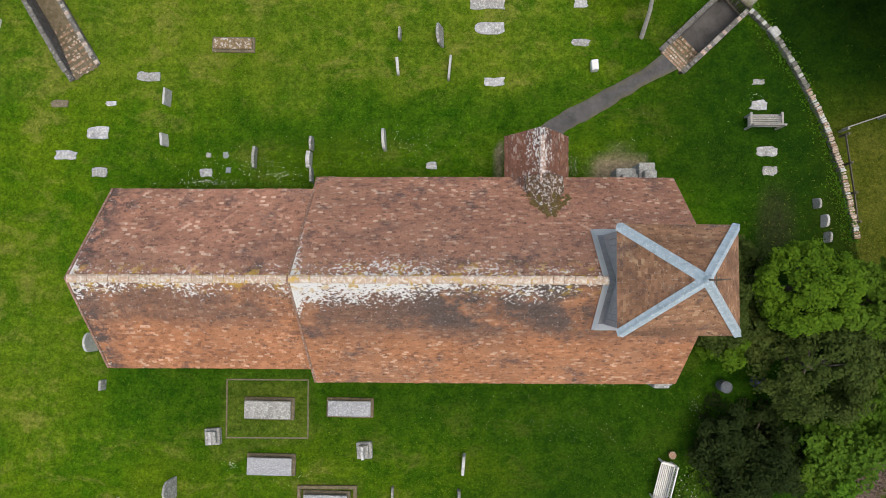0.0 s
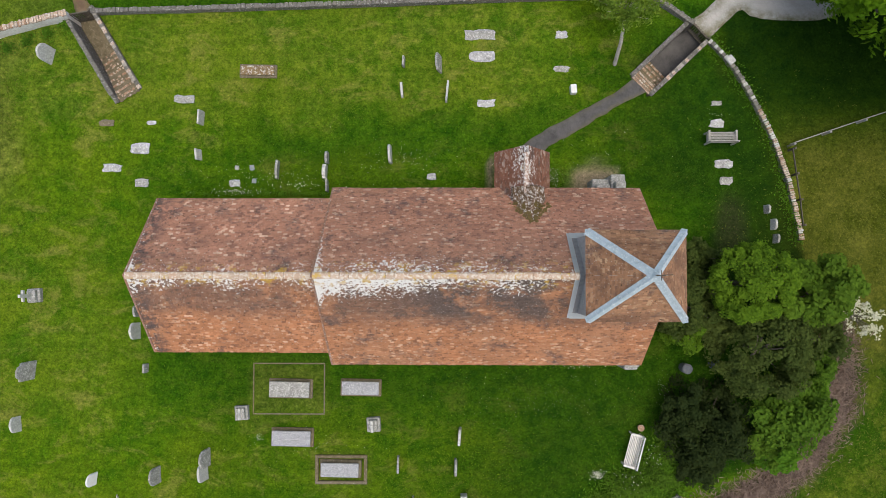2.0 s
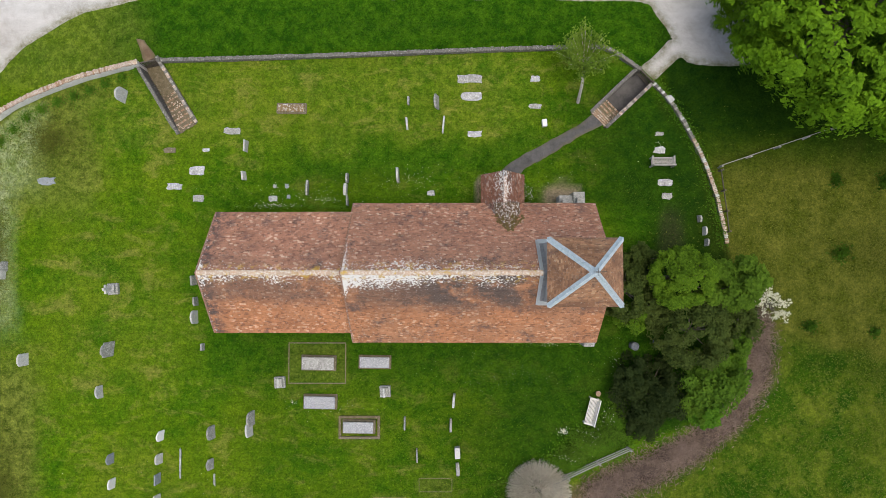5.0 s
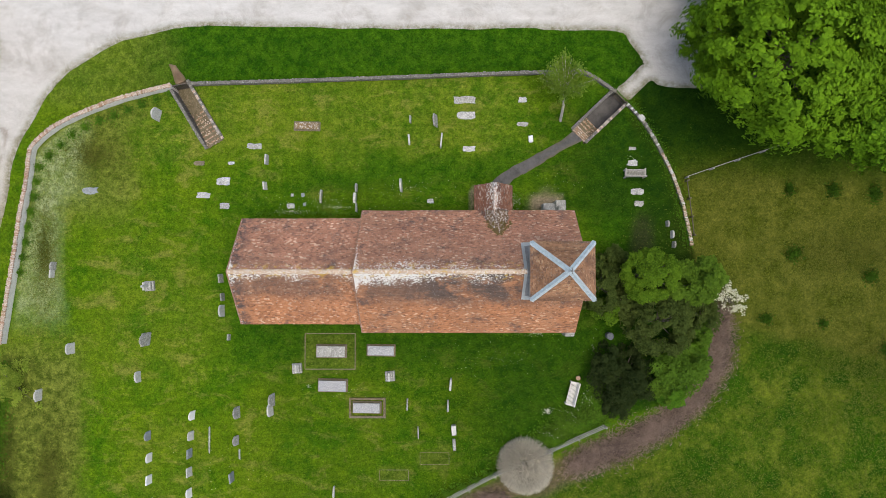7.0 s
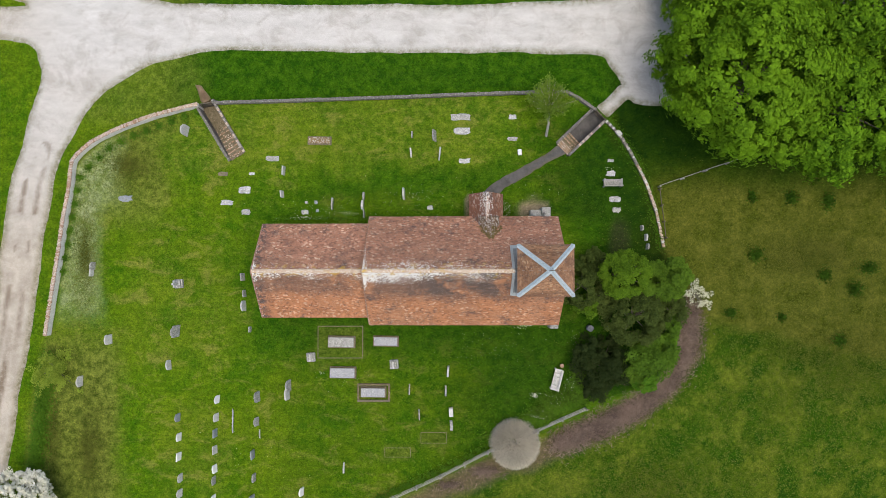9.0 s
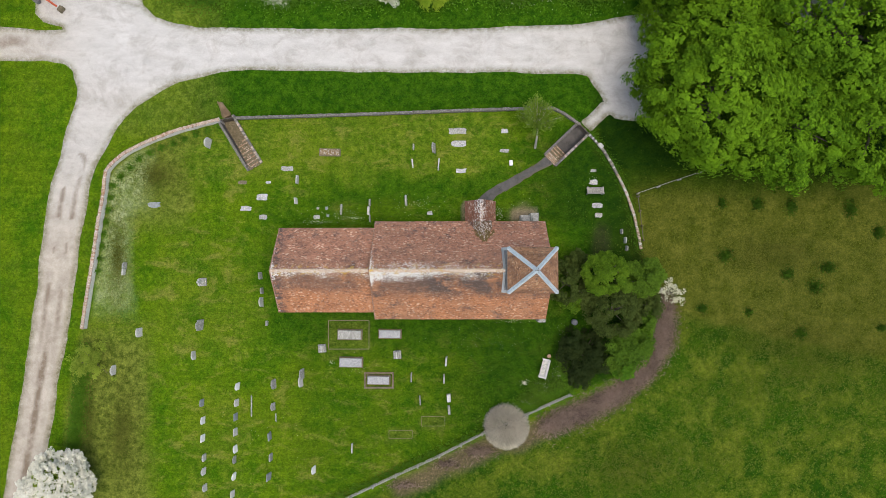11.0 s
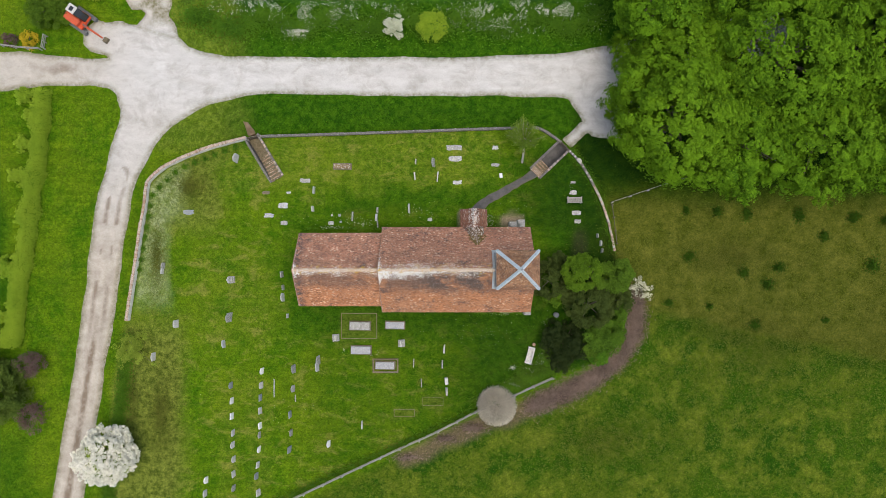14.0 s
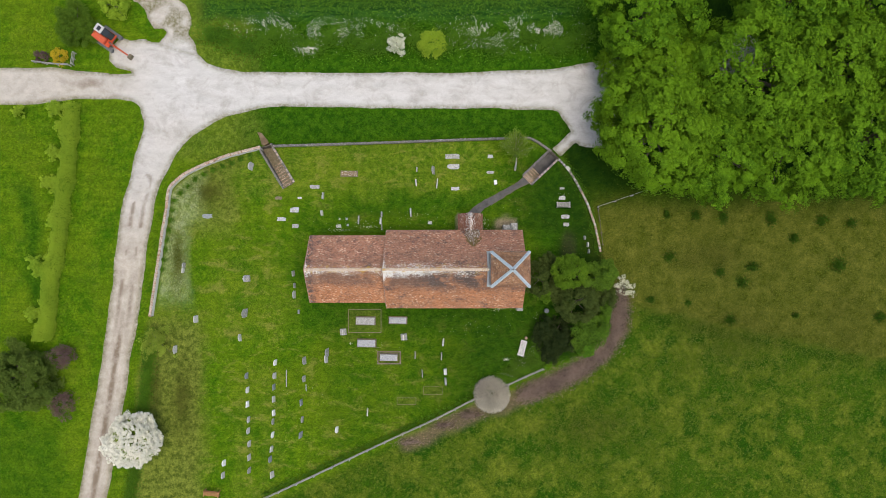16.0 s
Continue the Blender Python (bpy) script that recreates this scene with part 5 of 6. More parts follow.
for x, y, lx, ly, m, label in [
    (-13.4, 7.0, 1.0, 0.38, G, "flat grey stone sunk in dry turf"), (-17.0, 5.9, 0.75, 0.32, MOSSY, "broken brown stone sunk in the turf"), (-14.9, 5.9, 0.45, 0.2, LEDGER, "small pale stone sunk in the turf"),
    (-15.4, 4.7, 0.92, 0.52, LEDGER, "flat pale ledger stone with dark spots"), (-16.7, 3.8, 0.92, 0.4, LEDGER, "flat pale ledger stone in the turf"), (-15.3, 3.1, 0.68, 0.4, G, "flat mottled ledger stone in the turf"),
    (-11.0, 3.1, 0.5, 0.34, LEDGER, "small square pale stone by the chancel"), (-10.9, 3.8, 0.2, 0.2, G, "tiny grey marker stone"), (-10.2, 3.8, 0.24, 0.26, S, "small blue-grey marker stone"), (-10.1, 3.2, 0.22, 0.22, S, "small blue-grey marker stone"), (-1.9, 3.4, 0.42, 0.32, LEDGER, "small buff drain cover by the nave"),
    (0.3, 10.0, 1.5, 0.5, G, "long mottled ledger stone in dry turf"), (0.4, 9.0, 1.25, 0.5, LEDGER, "flat pale ledger stone on the lawn"), (0.6, 6.8, 0.85, 0.36, LEDGER, "flat pale ledger stone on the lawn"), (4.1, 8.4, 0.72, 0.3, G, "small grey ledger stone on the lawn"), (4.1, 10.0, 0.55, 0.36, LEDGER, "small pale stone on the lawn"), (-24.1, 4.1, 1.0, 0.45, S, "grey slab half grown over with rough grass"),
    (11.2, 5.85, 0.68, 0.42, LEDGER, "flat buff stone beside the oak bench"), (11.5, 4.0, 0.85, 0.4, LEDGER, "flat stone crusted with white and orange lichen"), (11.6, 3.2, 0.6, 0.42, G, "flat grey stone in lush grass"), (11.2, 6.8, 0.5, 0.22, G, "grey stone nearly grown over")]:
    ledger(x, y, lx, ly, m, label)


def kerb_set(x0, x1, y0, y1, label, w=0.06, h=0.015, material=MOSSY):
    top = empty("grave_kerb", pose(x0, y0, 0), label, "grave kerb", "grave kerbs")
    lx, ly = x1 - x0, y1 - y0
    for name, b in (("kerb_stone", (0, lx, 0, w)), ("kerb_stone", (0, lx, ly - w, ly)), ("kerb_stone", (0, w, w + 0.005, ly - w - 0.005)), ("kerb_stone", (lx - w, lx, w + 0.005, ly - w - 0.005))):
        part(name, box(*b, -0.15, h, bevel=0.015), material, top)
    return top


def chest_tomb(x, y, lx, ly, high, top_mat, label):
    t = empty("chest_tomb", pose(x, y, 0, 0, 0, -1), label, "tomb", "chest tombs")
    part("plinth", box(-lx / 2 - 0.09, lx / 2 + 0.09, -ly / 2 - 0.09, ly / 2 + 0.09, -0.15, 0.1, bevel=0.03), MOSSY, t, "mossy stone plinth")
    part("chest", box(-lx / 2 + 0.06, lx / 2 - 0.06, -ly / 2 + 0.06, ly / 2 - 0.06, 0.1, high - 0.1, bevel=0.01), GRAVE_GREY, t)
    bm = box(-lx / 2, lx / 2, -ly / 2, ly / 2, high - 0.1, high, bevel=0.025)
    part("ledger", bm, top_mat, t, "pale lichen-spotted ledger slab")


SPECKLED = plain_stone("lichen_speckled_slab", (0.22, 0.23, 0.24), (0.38, 0.39, 0.41), 0.4, (0.56, 0.57, 0.58), 7.0)
chest_tomb(-8.3, -6.3, 1.82, 0.7, 0.42, GRAVE_GREY, "low chest tomb with a smooth grey ledger slab")
chest_tomb(-5.1, -6.25, 1.68, 0.6, 0.35, SPECKLED, "low chest tomb with a speckled slab near the nave")
chest_tomb(-8.2, -8.5, 1.75, 0.68, 0.42, SPECKLED, "low chest tomb with a whitish speckled slab")
chest_tomb(-6.0, -9.9, 1.7, 0.62, 0.42, SPECKLED, "low chest tomb inside a stone kerb")
chest_tomb(-9.95, 8.3, 1.55, 0.44, 0.25, plain_stone("orange_lichened_slab", (0.14, 0.085, 0.035), (0.26, 0.18, 0.08), 0.4, (0.6, 0.59, 0.55), 3.0), "narrow low tomb patched with orange and white lichen")
kerb_set(-10.05, -6.75, -7.5, -5.15, "sunken kerb round a family grave plot")
kerb_set(-7.15, -4.8, -10.6, -9.3, "stone kerb round a chest tomb", 0.14, 0.12)
kerb_set(-5.2, -3.3, -14.6, -13.9, "overgrown kerbed grave", 0.045, 0.01)
kerb_set(-2.6, -0.7, -13.6, -12.8, "overgrown kerbed grave", 0.04, 0.01)
ledger(-16.15, -12.0, 0.09, 1.75, GRAVE_GREY, "long thin kerb stone in the turf", 0.08)
ledger(-14.2, -12.9, 0.09, 0.7, GRAVE_GREY, "short thin kerb stone in the turf", 0.08)


# ---- benches and small things ----
def bench(place, length, material, label):
    """A slatted garden bench, seat along x, its back on +y."""
    t = empty("garden_bench", place, label, "bench")
    for x in (-length / 2 + 0.04, length / 2 - 0.04):
        part("leg", box(x - 0.035, x + 0.035, -0.28, -0.21, 0, 0.62, bevel=0.006), material, t)
        part("leg", box(x - 0.035, x + 0.035, 0.2, 0.27, 0, 0.92, bevel=0.006), material, t)
        part("armrest", box(x - 0.045, x + 0.045, -0.32, 0.25, 0.62, 0.66, bevel=0.008), material, t)
        part("seat_rail", box(x - 0.03, x + 0.03, -0.27, 0.24, 0.34, 0.4), material, t)
    for k in range(7):
        y = -0.27 + k * 0.072
        part("seat_slat", box(-length / 2, length / 2, y, y + 0.055, 0.41, 0.435, bevel=0.005), material, t)
    for z in (0.5, 0.88):
        part("back_rail", box(-length / 2, length / 2, 0.2, 0.25, z, z + 0.07, bevel=0.006), material, t)
    for k in range(14):
        x = -length / 2 + 0.1 + (length - 0.2) * k / 13
        part("back_slat", box(x - 0.022, x + 0.022, 0.215, 0.24, 0.57, 0.88), material, t)
    return t


bench(pose(11.25, 5.12, 0, 0, 0, 180), 1.3, WOOD, "silvered oak slatted bench on the lush lawn")
bench(pose(7.15, -8.95, 0, 0, 0, -105), 1.5, WHITEWOOD, "white painted slatted garden bench by the shrubbery")
bench(pose(-23.4, -23.2, 0, 0, 0, -6), 1.5, NEWWOOD, "orange-brown teak garden bench")


def bin_can(x, y, material, label):
    t = empty("water_butt", pose(x, y, 0) @ Matrix.Scale(0.78, 4), label, "bin")
    bm = bmesh.new()
    for k in range(6):
        r = 0.27 + 0.012 * (k % 2)
        tube(bm, (0, 0, k * 0.13), (0, 0, k * 0.13 + 0.13), r, r, 16)
    part("drum", bm, material, t)
    bm = bmesh.new()
    bmesh.ops.create_cone(bm, cap_ends=True, segments=16, radius1=0.3, radius2=0.2, depth=0.07, matrix=Matrix.Translation((0, 0, 0.815)))
    part("lid", bm, material, t)


ZINC = plain_stone("dull_zinc", (0.09, 0.1, 0.12), (0.16, 0.18, 0.2), 0.0, (0.3, 0.3, 0.3), 6.0)
BLUE = plain_stone("faded_blue_plastic", (0.05, 0.06, 0.14), (0.08, 0.1, 0.2), 0.0, (0.2, 0.2, 0.25), 6.0)
bin_can(9.55, -5.3, ZINC, "galvanised metal bin with a lid under the shrubs")
bin_can(10.9, -5.15, BLUE, "faded dark blue bin in the shade of the shrubs")
pot = part("flower_pot", (lambda b: (bmesh.ops.create_cone(b, cap_ends=True, segments=12, radius1=0.1, radius2=0.15, depth=0.28, matrix=Matrix.Translation((0, 0, 0.14))), b)[1])(bmesh.new()), BRICK)
pot.matrix_world = pose(7.55, -8.0, 0)
tagged(pot, "small brown terracotta pot beside the white bench", "pot")


def excavator():
    """A small orange tracked digger parked on the gravel."""
    orange = plain_stone("orange_machine_paint", (0.55, 0.07, 0.025), (0.68, 0.11, 0.04), 0.0, (0.4, 0.2, 0.15), 4.0)
    grey = plain_stone("dark_grey_steel", (0.1, 0.105, 0.11), (0.18, 0.185, 0.19), 0.0, (0.3, 0.3, 0.3), 5.0)
    glass = Nodes("dark_cab_glass", 0.1).done((0.03, 0.035, 0.04))
    x, y = -34.35, 22.05
    t = empty("excavator", pose(x, y, float(lie(x, y)) + 0.02, 0, 0, -35) @ Matrix.Scale(0.92, 4), "small orange tracked excavator with a resting bucket", "excavator")
    for s in (-0.85, 0.85):
        track = part("track", box(-1.15, 1.15, s - 0.22, s + 0.22, 0, 0.55, bevel=0.14), grey, t, "grey steel crawler track")
        for k in range(14):
            part("track_shoe", box(-1.1 + k * 0.165, -1.0 + k * 0.165, s - 0.23, s + 0.23, 0.55, 0.58), grey, track)
    part("chassis", box(-0.6, 0.6, -0.62, 0.62, 0.3, 0.62), grey, t)
    part("engine_cover", box(-1.35, 0.35, -0.8, -0.02, 0.65, 1.4, bevel=0.1), orange, t, "orange engine cover")
    part("deck", box(-0.3, 0.75, -0.8, 0.8, 0.65, 0.95, bevel=0.05), orange, t)
    cab = part("cab", box(-0.95, 0.7, 0.0, 0.78, 0.95, 2.15, bevel=0.08), glass, t, "glazed cab with dark windows")
    part("cab_roof", box(-0.98, -0.05, -0.03, 0.8, 2.15, 2.24, bevel=0.03), GRAVE_PALE, cab, "pale dusty cab roof")
    part("roof_hatch", box(-0.7, -0.3, 0.15, 0.62, 2.245, 2.27, bevel=0.01), glass, cab)
    part("counterweight", box(-1.45, -1.25, -0.7, 0.7, 0.7, 1.3, bevel=0.06), grey, t)
    part("rear_panel", box(-1.4, -0.97, 0.0, 0.72, 0.7, 1.5, bevel=0.02), orange, t, "orange rear panel")
    for nm, a, b, r in (("boom", (0.6, -0.25, 1.0), (2.0, -0.25, 2.0), 0.15), ("stick", (2.0, -0.25, 2.0), (3.0, -0.25, 0.9), 0.11), ("ram", (0.8, -0.25, 1.25), (1.7, -0.25, 2.05), 0.06)):
        bm = bmesh.new()
        tube(bm, a, b, r, r * 0.75, 8)
        part(nm, bm, orange if nm == "boom" else grey if nm == "ram" else orange, t)
    bm = bmesh.new()
    add_box(bm, 2.8, 3.25, -0.55, 0.05, 0.0, 0.5, bevel=0.06, taper=0.15)
    part("bucket", bm, MOSSY, t, "earth-stained digging bucket")


excavator()


# ---- plants ----
def cards(name, centres, normals, sizes, rng, aspect=0.6):
    """Many small leaves as bent four-cornered blades, one mesh."""
    n = len(centres)
    nrm = normals / (np.linalg.norm(normals, axis=1, keepdims=True) + 1e-9)
    t = rng.normal(size=(n, 3))
    t -= nrm * np.sum(t * nrm, 1, keepdims=True)
    t /= np.linalg.norm(t, axis=1, keepdims=True) + 1e-9
    b = np.cross(nrm, t)
    s = sizes[:, None]
    v = np.stack([centres - t * s, centres + b * s * aspect + nrm * s * 0.15, centres + t * s, centres - b * s * aspect + nrm * s * 0.15], 1).reshape(-1, 3)
    data = bpy.data.meshes.new(name)
    data.vertices.add(4 * n), data.loops.add(4 * n), data.polygons.add(n)
    data.vertices.foreach_set("co", v.astype(np.float32).ravel())
    data.loops.foreach_set("vertex_index", np.arange(4 * n, dtype=np.int32))
    data.polygons.foreach_set("loop_start", np.arange(0, 4 * n, 4, dtype=np.int32))
    data.polygons.foreach_set("loop_total", np.full(n, 4, np.int32))
    data.update()
    return data


def unit(rng, n, up=-0.2):
    d = rng.normal(size=(n * 3, 3))
    d /= np.linalg.norm(d, axis=1, keepdims=True)
    return d[d[:, 2] > up][:n]


def crown_mesh(name, seed, radius, depth, top, clumps, leaves, size, clump=0.25, skirt=-0.15, ragged=0.25):
    """Leaves gathered in clumps over an uneven dome; radius in plan, depth below the top."""
    rng = np.random.default_rng(seed)
    dirs = unit(rng, clumps, skirt)
    wob = np.array([noise.noise((d[0] * 1.7 + seed, d[1] * 1.7, d[2] * 1.7)) for d in dirs])
    reach = 1 - ragged * 0.5 + ragged * wob + rng.uniform(-ragged, 0.05, len(dirs)) * 0.5
    c = dirs * np.array([radius, radius, depth]) * reach[:, None]
    c[:, 2] += top - depth
    r = radius * clump * rng.uniform(0.6, 1.25, len(dirs))
    which = rng.integers(0, len(dirs), leaves)
    d = rng.normal(size=(leaves, 3))
    d /= np.linalg.norm(d, axis=1, keepdims=True)
    d[:, 2] = np.where(d[:, 2] < -0.35, -d[:, 2], d[:, 2])
    shell = rng.uniform(0.5, 1.0, leaves) ** 0.6 * rng.uniform(0.85, 1.3, leaves)
    p = c[which] + d * np.array([1, 1, 0.8]) * (r[which] * shell)[:, None]
    nrm = d * 0.7 + np.array([0, 0, 0.8]) + rng.normal(size=(leaves, 3)) * 0.45
    return cards(name, p, nrm, size * rng.uniform(0.6, 1.3, leaves), rng), c


def lobed_crown(name, seed, radius, depth, top, lobes, sprays, leaves, size):
    """A broadleaf crown: big rounded lobes with deep gaps between, each lobe built of drooping leafy sprays."""
    rng = np.random.default_rng(seed)
    heads = []
    for d in unit(rng, lobes * 12, -0.35):
        if all(np.dot(d, h) < math.cos(1.62 / math.sqrt(lobes) * 1.25) for h in heads):
            heads.append(d)
        if len(heads) == lobes:
            break
    heads = np.array(heads)
    n = len(heads)
    reach = rng.uniform(0.52, 0.9, n)
    hub = heads * np.array([radius, radius, depth]) * reach[:, None] + np.array([0, 0, top - depth])
    girth = radius * rng.uniform(0.17, 0.31, n)
    k = rng.integers(0, n, sprays)
    d = rng.normal(size=(sprays, 3)) * 0.8 + heads[k] * 0.8 + np.array([0, 0, 0.5])
    d /= np.linalg.norm(d, axis=1, keepdims=True)
    tip = hub[k] + d * (girth[k] * rng.uniform(0.85, 1.08, sprays))[:, None] * np.array([1.05, 1.05, 0.9])
    # each spray is a flat fan of leaves reaching outwards and drooping a little
    j = rng.integers(0, sprays, leaves)
    flat = d.copy()
    flat[:, 2] *= 0.35
    flat /= np.linalg.norm(flat, axis=1, keepdims=True) + 1e-9
    side = np.cross(flat, np.array([0, 0, 1.0]))
    side /= np.linalg.norm(side, axis=1, keepdims=True) + 1e-9
    long = radius * 0.085 * rng.uniform(0.6, 1.4, sprays)
    u, w = rng.uniform(-1.1, 0.9, leaves), rng.normal(size=leaves) * 0.36
    lift = rng.normal(size=leaves) * 0.07 - 0.12 * u * u
    p = tip[j] + flat[j] * (u * long[j])[:, None] + side[j] * (w * (1.1 - 0.6 * np.abs(u)) * long[j])[:, None]
    p[:, 2] += lift * long[j] * 2.2
    nrm = d[j] * 1.3 + flat[j] * (0.6 * u)[:, None] + np.array([0, 0, 0.3]) + rng.normal(size=(leaves, 3)) * 0.24
    return cards(name, p, nrm, size * rng.uniform(0.6, 1.3, leaves), rng, 0.55), hub


def tree_kind(seed, radius, depth, top, clumps, leaves, size, leaf, bark, label, category="tree", name="tree", trunk=0.25, clump=0.25, skirt=-0.15, ragged=0.25, limbs=9, lobes=0):
    """A tapered trunk with limbs under a clumped crown; stands at the origin until placed."""
    t = empty(name, pose(0, 0, 0), label, category)
    if lobes:
        data, c = lobed_crown("crown", seed, radius, depth, top, lobes, clumps, leaves, size)
    else:
        data, c = crown_mesh("crown", seed, radius, depth, top, clumps, leaves, size, clump, skirt, ragged)
    hang("crown", data, leaf, t)
    bm = bmesh.new()
    fork = max(0.25, (top - depth) * 0.8)
    tube(bm, (0, 0, -0.3), (0, 0, fork), trunk, trunk * 0.7, 9)
    rng = random.Random(seed)
    for k in rng.sample(range(len(c)), min(limbs, len(c))):
        e = Vector(c[k])
        mid = Vector((e.x * 0.45, e.y * 0.45, fork + (e.z - fork) * 0.6))
        tube(bm, (0, 0, fork - 0.1), mid, trunk * 0.5, trunk * 0.3)
        tube(bm, mid, e, trunk * 0.3, trunk * 0.08)
    part("trunk", bm, bark, t)
    return t


def place(t, x, y, turn=0.0, size=1.0, sink=0.0):
    t.matrix_world = pose(x, y, float(lie(x, y)) - sink, 0, 0, turn) @ Matrix.Scale(size, 4)
    return t


def again(t, x, y, turn, size=1.0, label=""):
    c = copy_thing(t, pose(x, y, float(lie(x, y)), 0, 0, turn))
    c.scale = (size, size, size)
    return tagged(c, label)


# the wood east of the road
beeches = [
    tree_kind(11, 5.7, 5.4, 11.5, 1500, 50000, 0.127, BEECH, BARK, "tall beech in fresh light-green leaf at the wood's edge", trunk=0.4, lobes=58),
    tree_kind(12, 5.2, 5.0, 10.5, 1400, 46000, 0.127, BEECH, BARK, "broad beech in fresh green leaf beside the road", trunk=0.38, lobes=52),
    tree_kind(13, 6.2, 5.4, 12.5, 1600, 54000, 0.127, BEECH, BARK, "large round-headed beech in the wood", trunk=0.45, lobes=64)]
for b in beeches:
    b["group"] = "beeches of the wood"
place(beeches[0], 19.4, 11.6), place(beeches[1], 18.6, 22.6), place(beeches[2], 27.5, 16.5)
for k, x, y, turn, size in [(1, 24.6, 10.0, 100, 0.92), (0, 31.5, 10.1, 200, 0.9), (2, 38.5, 10.6, 40, 0.9), (1, 20.0, 16.2, 250, 0.9), (0, 34.5, 16.8, 310, 1.0), (2, 42.5, 17.0, 150, 1.0), (2, 31.3, 23.6, 70, 0.95),
                            (1, 39.5, 24.0, 10, 1.0), (1, 45.5, 11.0, 160, 1.0), (1, 16.4, 13.0, 20, 0.45), (1, 16.9, 18.2, 80, 0.5)]:
    again(beeches[k], x, y, turn, size)

# the shrubbery at the west end of the church
place(tree_kind(21, 1.75, 1.7, 4.9, 260, 18000, 0.07, HOLLY, BARK, "dense bright-green holly beside the bell turret", clump=0.13, trunk=0.14, skirt=-0.5, ragged=0.2), 11.35, -1.45)
place(tree_kind(22, 1.9, 2.0, 4.4, 50, 6000, 0.11, LAUREL, BARK, "fresh green laurel bush by the east wall", "shrub", "shrub", 0.1, 0.2, -0.6, 0.6), 14.4, -1.9)
place(tree_kind(23, 2.3, 1.9, 4.0, 200, 13000, 0.075, DARKLEAF, BARK, "dark evergreen shrub speckled with buff flowers", "shrub", "shrub", 0.12, 0.13, -0.6, 0.3), 12.2, -4.3)
place(tree_kind(24, 1.75, 2.1, 3.9, 150, 11000, 0.075, DARKLEAF, BARK, "dark evergreen shrub close to the church's end wall", "shrub", "shrub", 0.1, 0.15, -0.6, 0.3), 8.75, -2.2)
place(tree_kind(25, 2.0, 1.9, 3.2, 70, 6500, 0.1, LAUREL, BARK, "mid-green bush at the shrubbery's lower edge", "shrub", "shrub", 0.1, 0.2, -0.7, 0.65), 13.6, -7.2)
place(tree_kind(26, 2.3, 2.4, 3.2, 200, 16000, 0.075, YEW, BARK, "very dark low yew with feathery shoots", "shrub", "shrub", 0.16, 0.15, -0.8, 0.55), 10.2, -7.9)
place(tree_kind(27, 1.4, 1.6, 2.6, 40, 3500, 0.09, DARKLEAF, BARK, "dull brown-green thorn bush at the meadow's edge", "shrub", "shrub", 0.08, 0.25, -0.7, 0.5), 15.2, -3.9)
place(tree_kind(28, 1.15, 1.1, 2.5, 44, 900, 0.055, THORN, BARK, "small straggly white-blossomed thorn", "shrub", "shrub", 0.05, 0.18, -0.4, 0.6, 30), 17.2, -3.0)
for seed, r, h, leaf, x, y, label in [(201, 1.1, 3.0, HOLLY, 9.1, -3.5, "small bright green bush under the turret"), (208, 1.2, 3.2, DARKLEAF, 9.9, -0.4, "dark evergreen bush beside the holly"), (209, 1.1, 2.2, WEED, 13.3, -8.9, "bright ragged bush above the dead stalks"), (210, 1.0, 2.2, LAUREL, 15.2, -5.0, "light green bush at the shrubbery edge"), (211, 1.3, 3.4, DARKLEAF, 10.5, -3.4, "dark evergreen bush in the middle of the shrubbery"), (212, 1.2, 3.0, DARKLEAF, 9.3, -1.0, "dark evergreen bush under the turret"), (202, 1.3, 3.0, DARKLEAF, 13.2, -3.3, "dark evergreen bush between brighter shrubs"), (203, 1.1, 2.4, LAUREL, 14.7, -2.5, "light green sapling at the meadow's edge"),
                                      (204, 1.2, 2.2, LAUREL, 12.6, -8.4, "ragged green bush above the dead stalks"), (205, 1.1, 1.8, WEED, 14.9, -6.4, "low ragged green bush"), (206, 1.1, 2.6, YEW, 9.2, -6.9, "dark yew shoot by the bins"), (207, 1.2, 2.0, YEW, 10.0, -9.5, "low dark yew branch beside the fence")]:
    place(tree_kind(seed, r, h * 0.55, h, 60, 4200, 0.08, leaf, BARK, label, "shrub", "shrub", 0.07, 0.2, -0.6, 0.75, 16), x, y)
bush = place(tree_kind(45, 1.15, 1.0, 1.6, 80, 3800, 0.065, HEDGE, BARK, "loose light-green bush growing out of the hedge", "shrub", "shrub", 0.05, 0.17, -0.7, 0.85), -39.5, 14.9)
bush["group"] = "hedge bushes"
for x, y, turn, size in [(-39.0, 13.2, 40, 0.8), (-39.6, 10.6, 90, 0.95), (-40.0, 7.6, 130, 1.0), (-39.6, 3.6, 200, 0.8), (-41.0, -0.8, 250, 1.2), (-40.2, -1.8, 300, 0.9), (-41.3, -5.6, 20, 0.9), (-43.4, 14.8, 160, 0.8)]:
    again(bush, x, y, turn, size)
# loose trees and bushes round the churchyard
hawthorn = place(tree_kind(31, 2.85, 2.6, 4.6, 1500, 42000, 0.066, BLOSSOM, BARK, "round hawthorn covered in white blossom beside the lane", clump=0.055, trunk=0.16, skirt=-0.5, ragged=0.36), -30.3, -17.5)
hang("foliage", crown_mesh("foliage", 32, 2.2, 1.95, 3.9, 260, 6000, 0.08, 0.12, -0.5, 0.3)[0], OLIVE, hawthorn, "grey-green leaves between the flowers")
place(tree_kind(32, 3.6, 3.2, 4.8, 240, 22000, 0.1, GARDEN, BARK, "large dark green garden shrub", "shrub", "shrub", 0.2, 0.13, -0.6, 0.4), -41.6, -11.6)
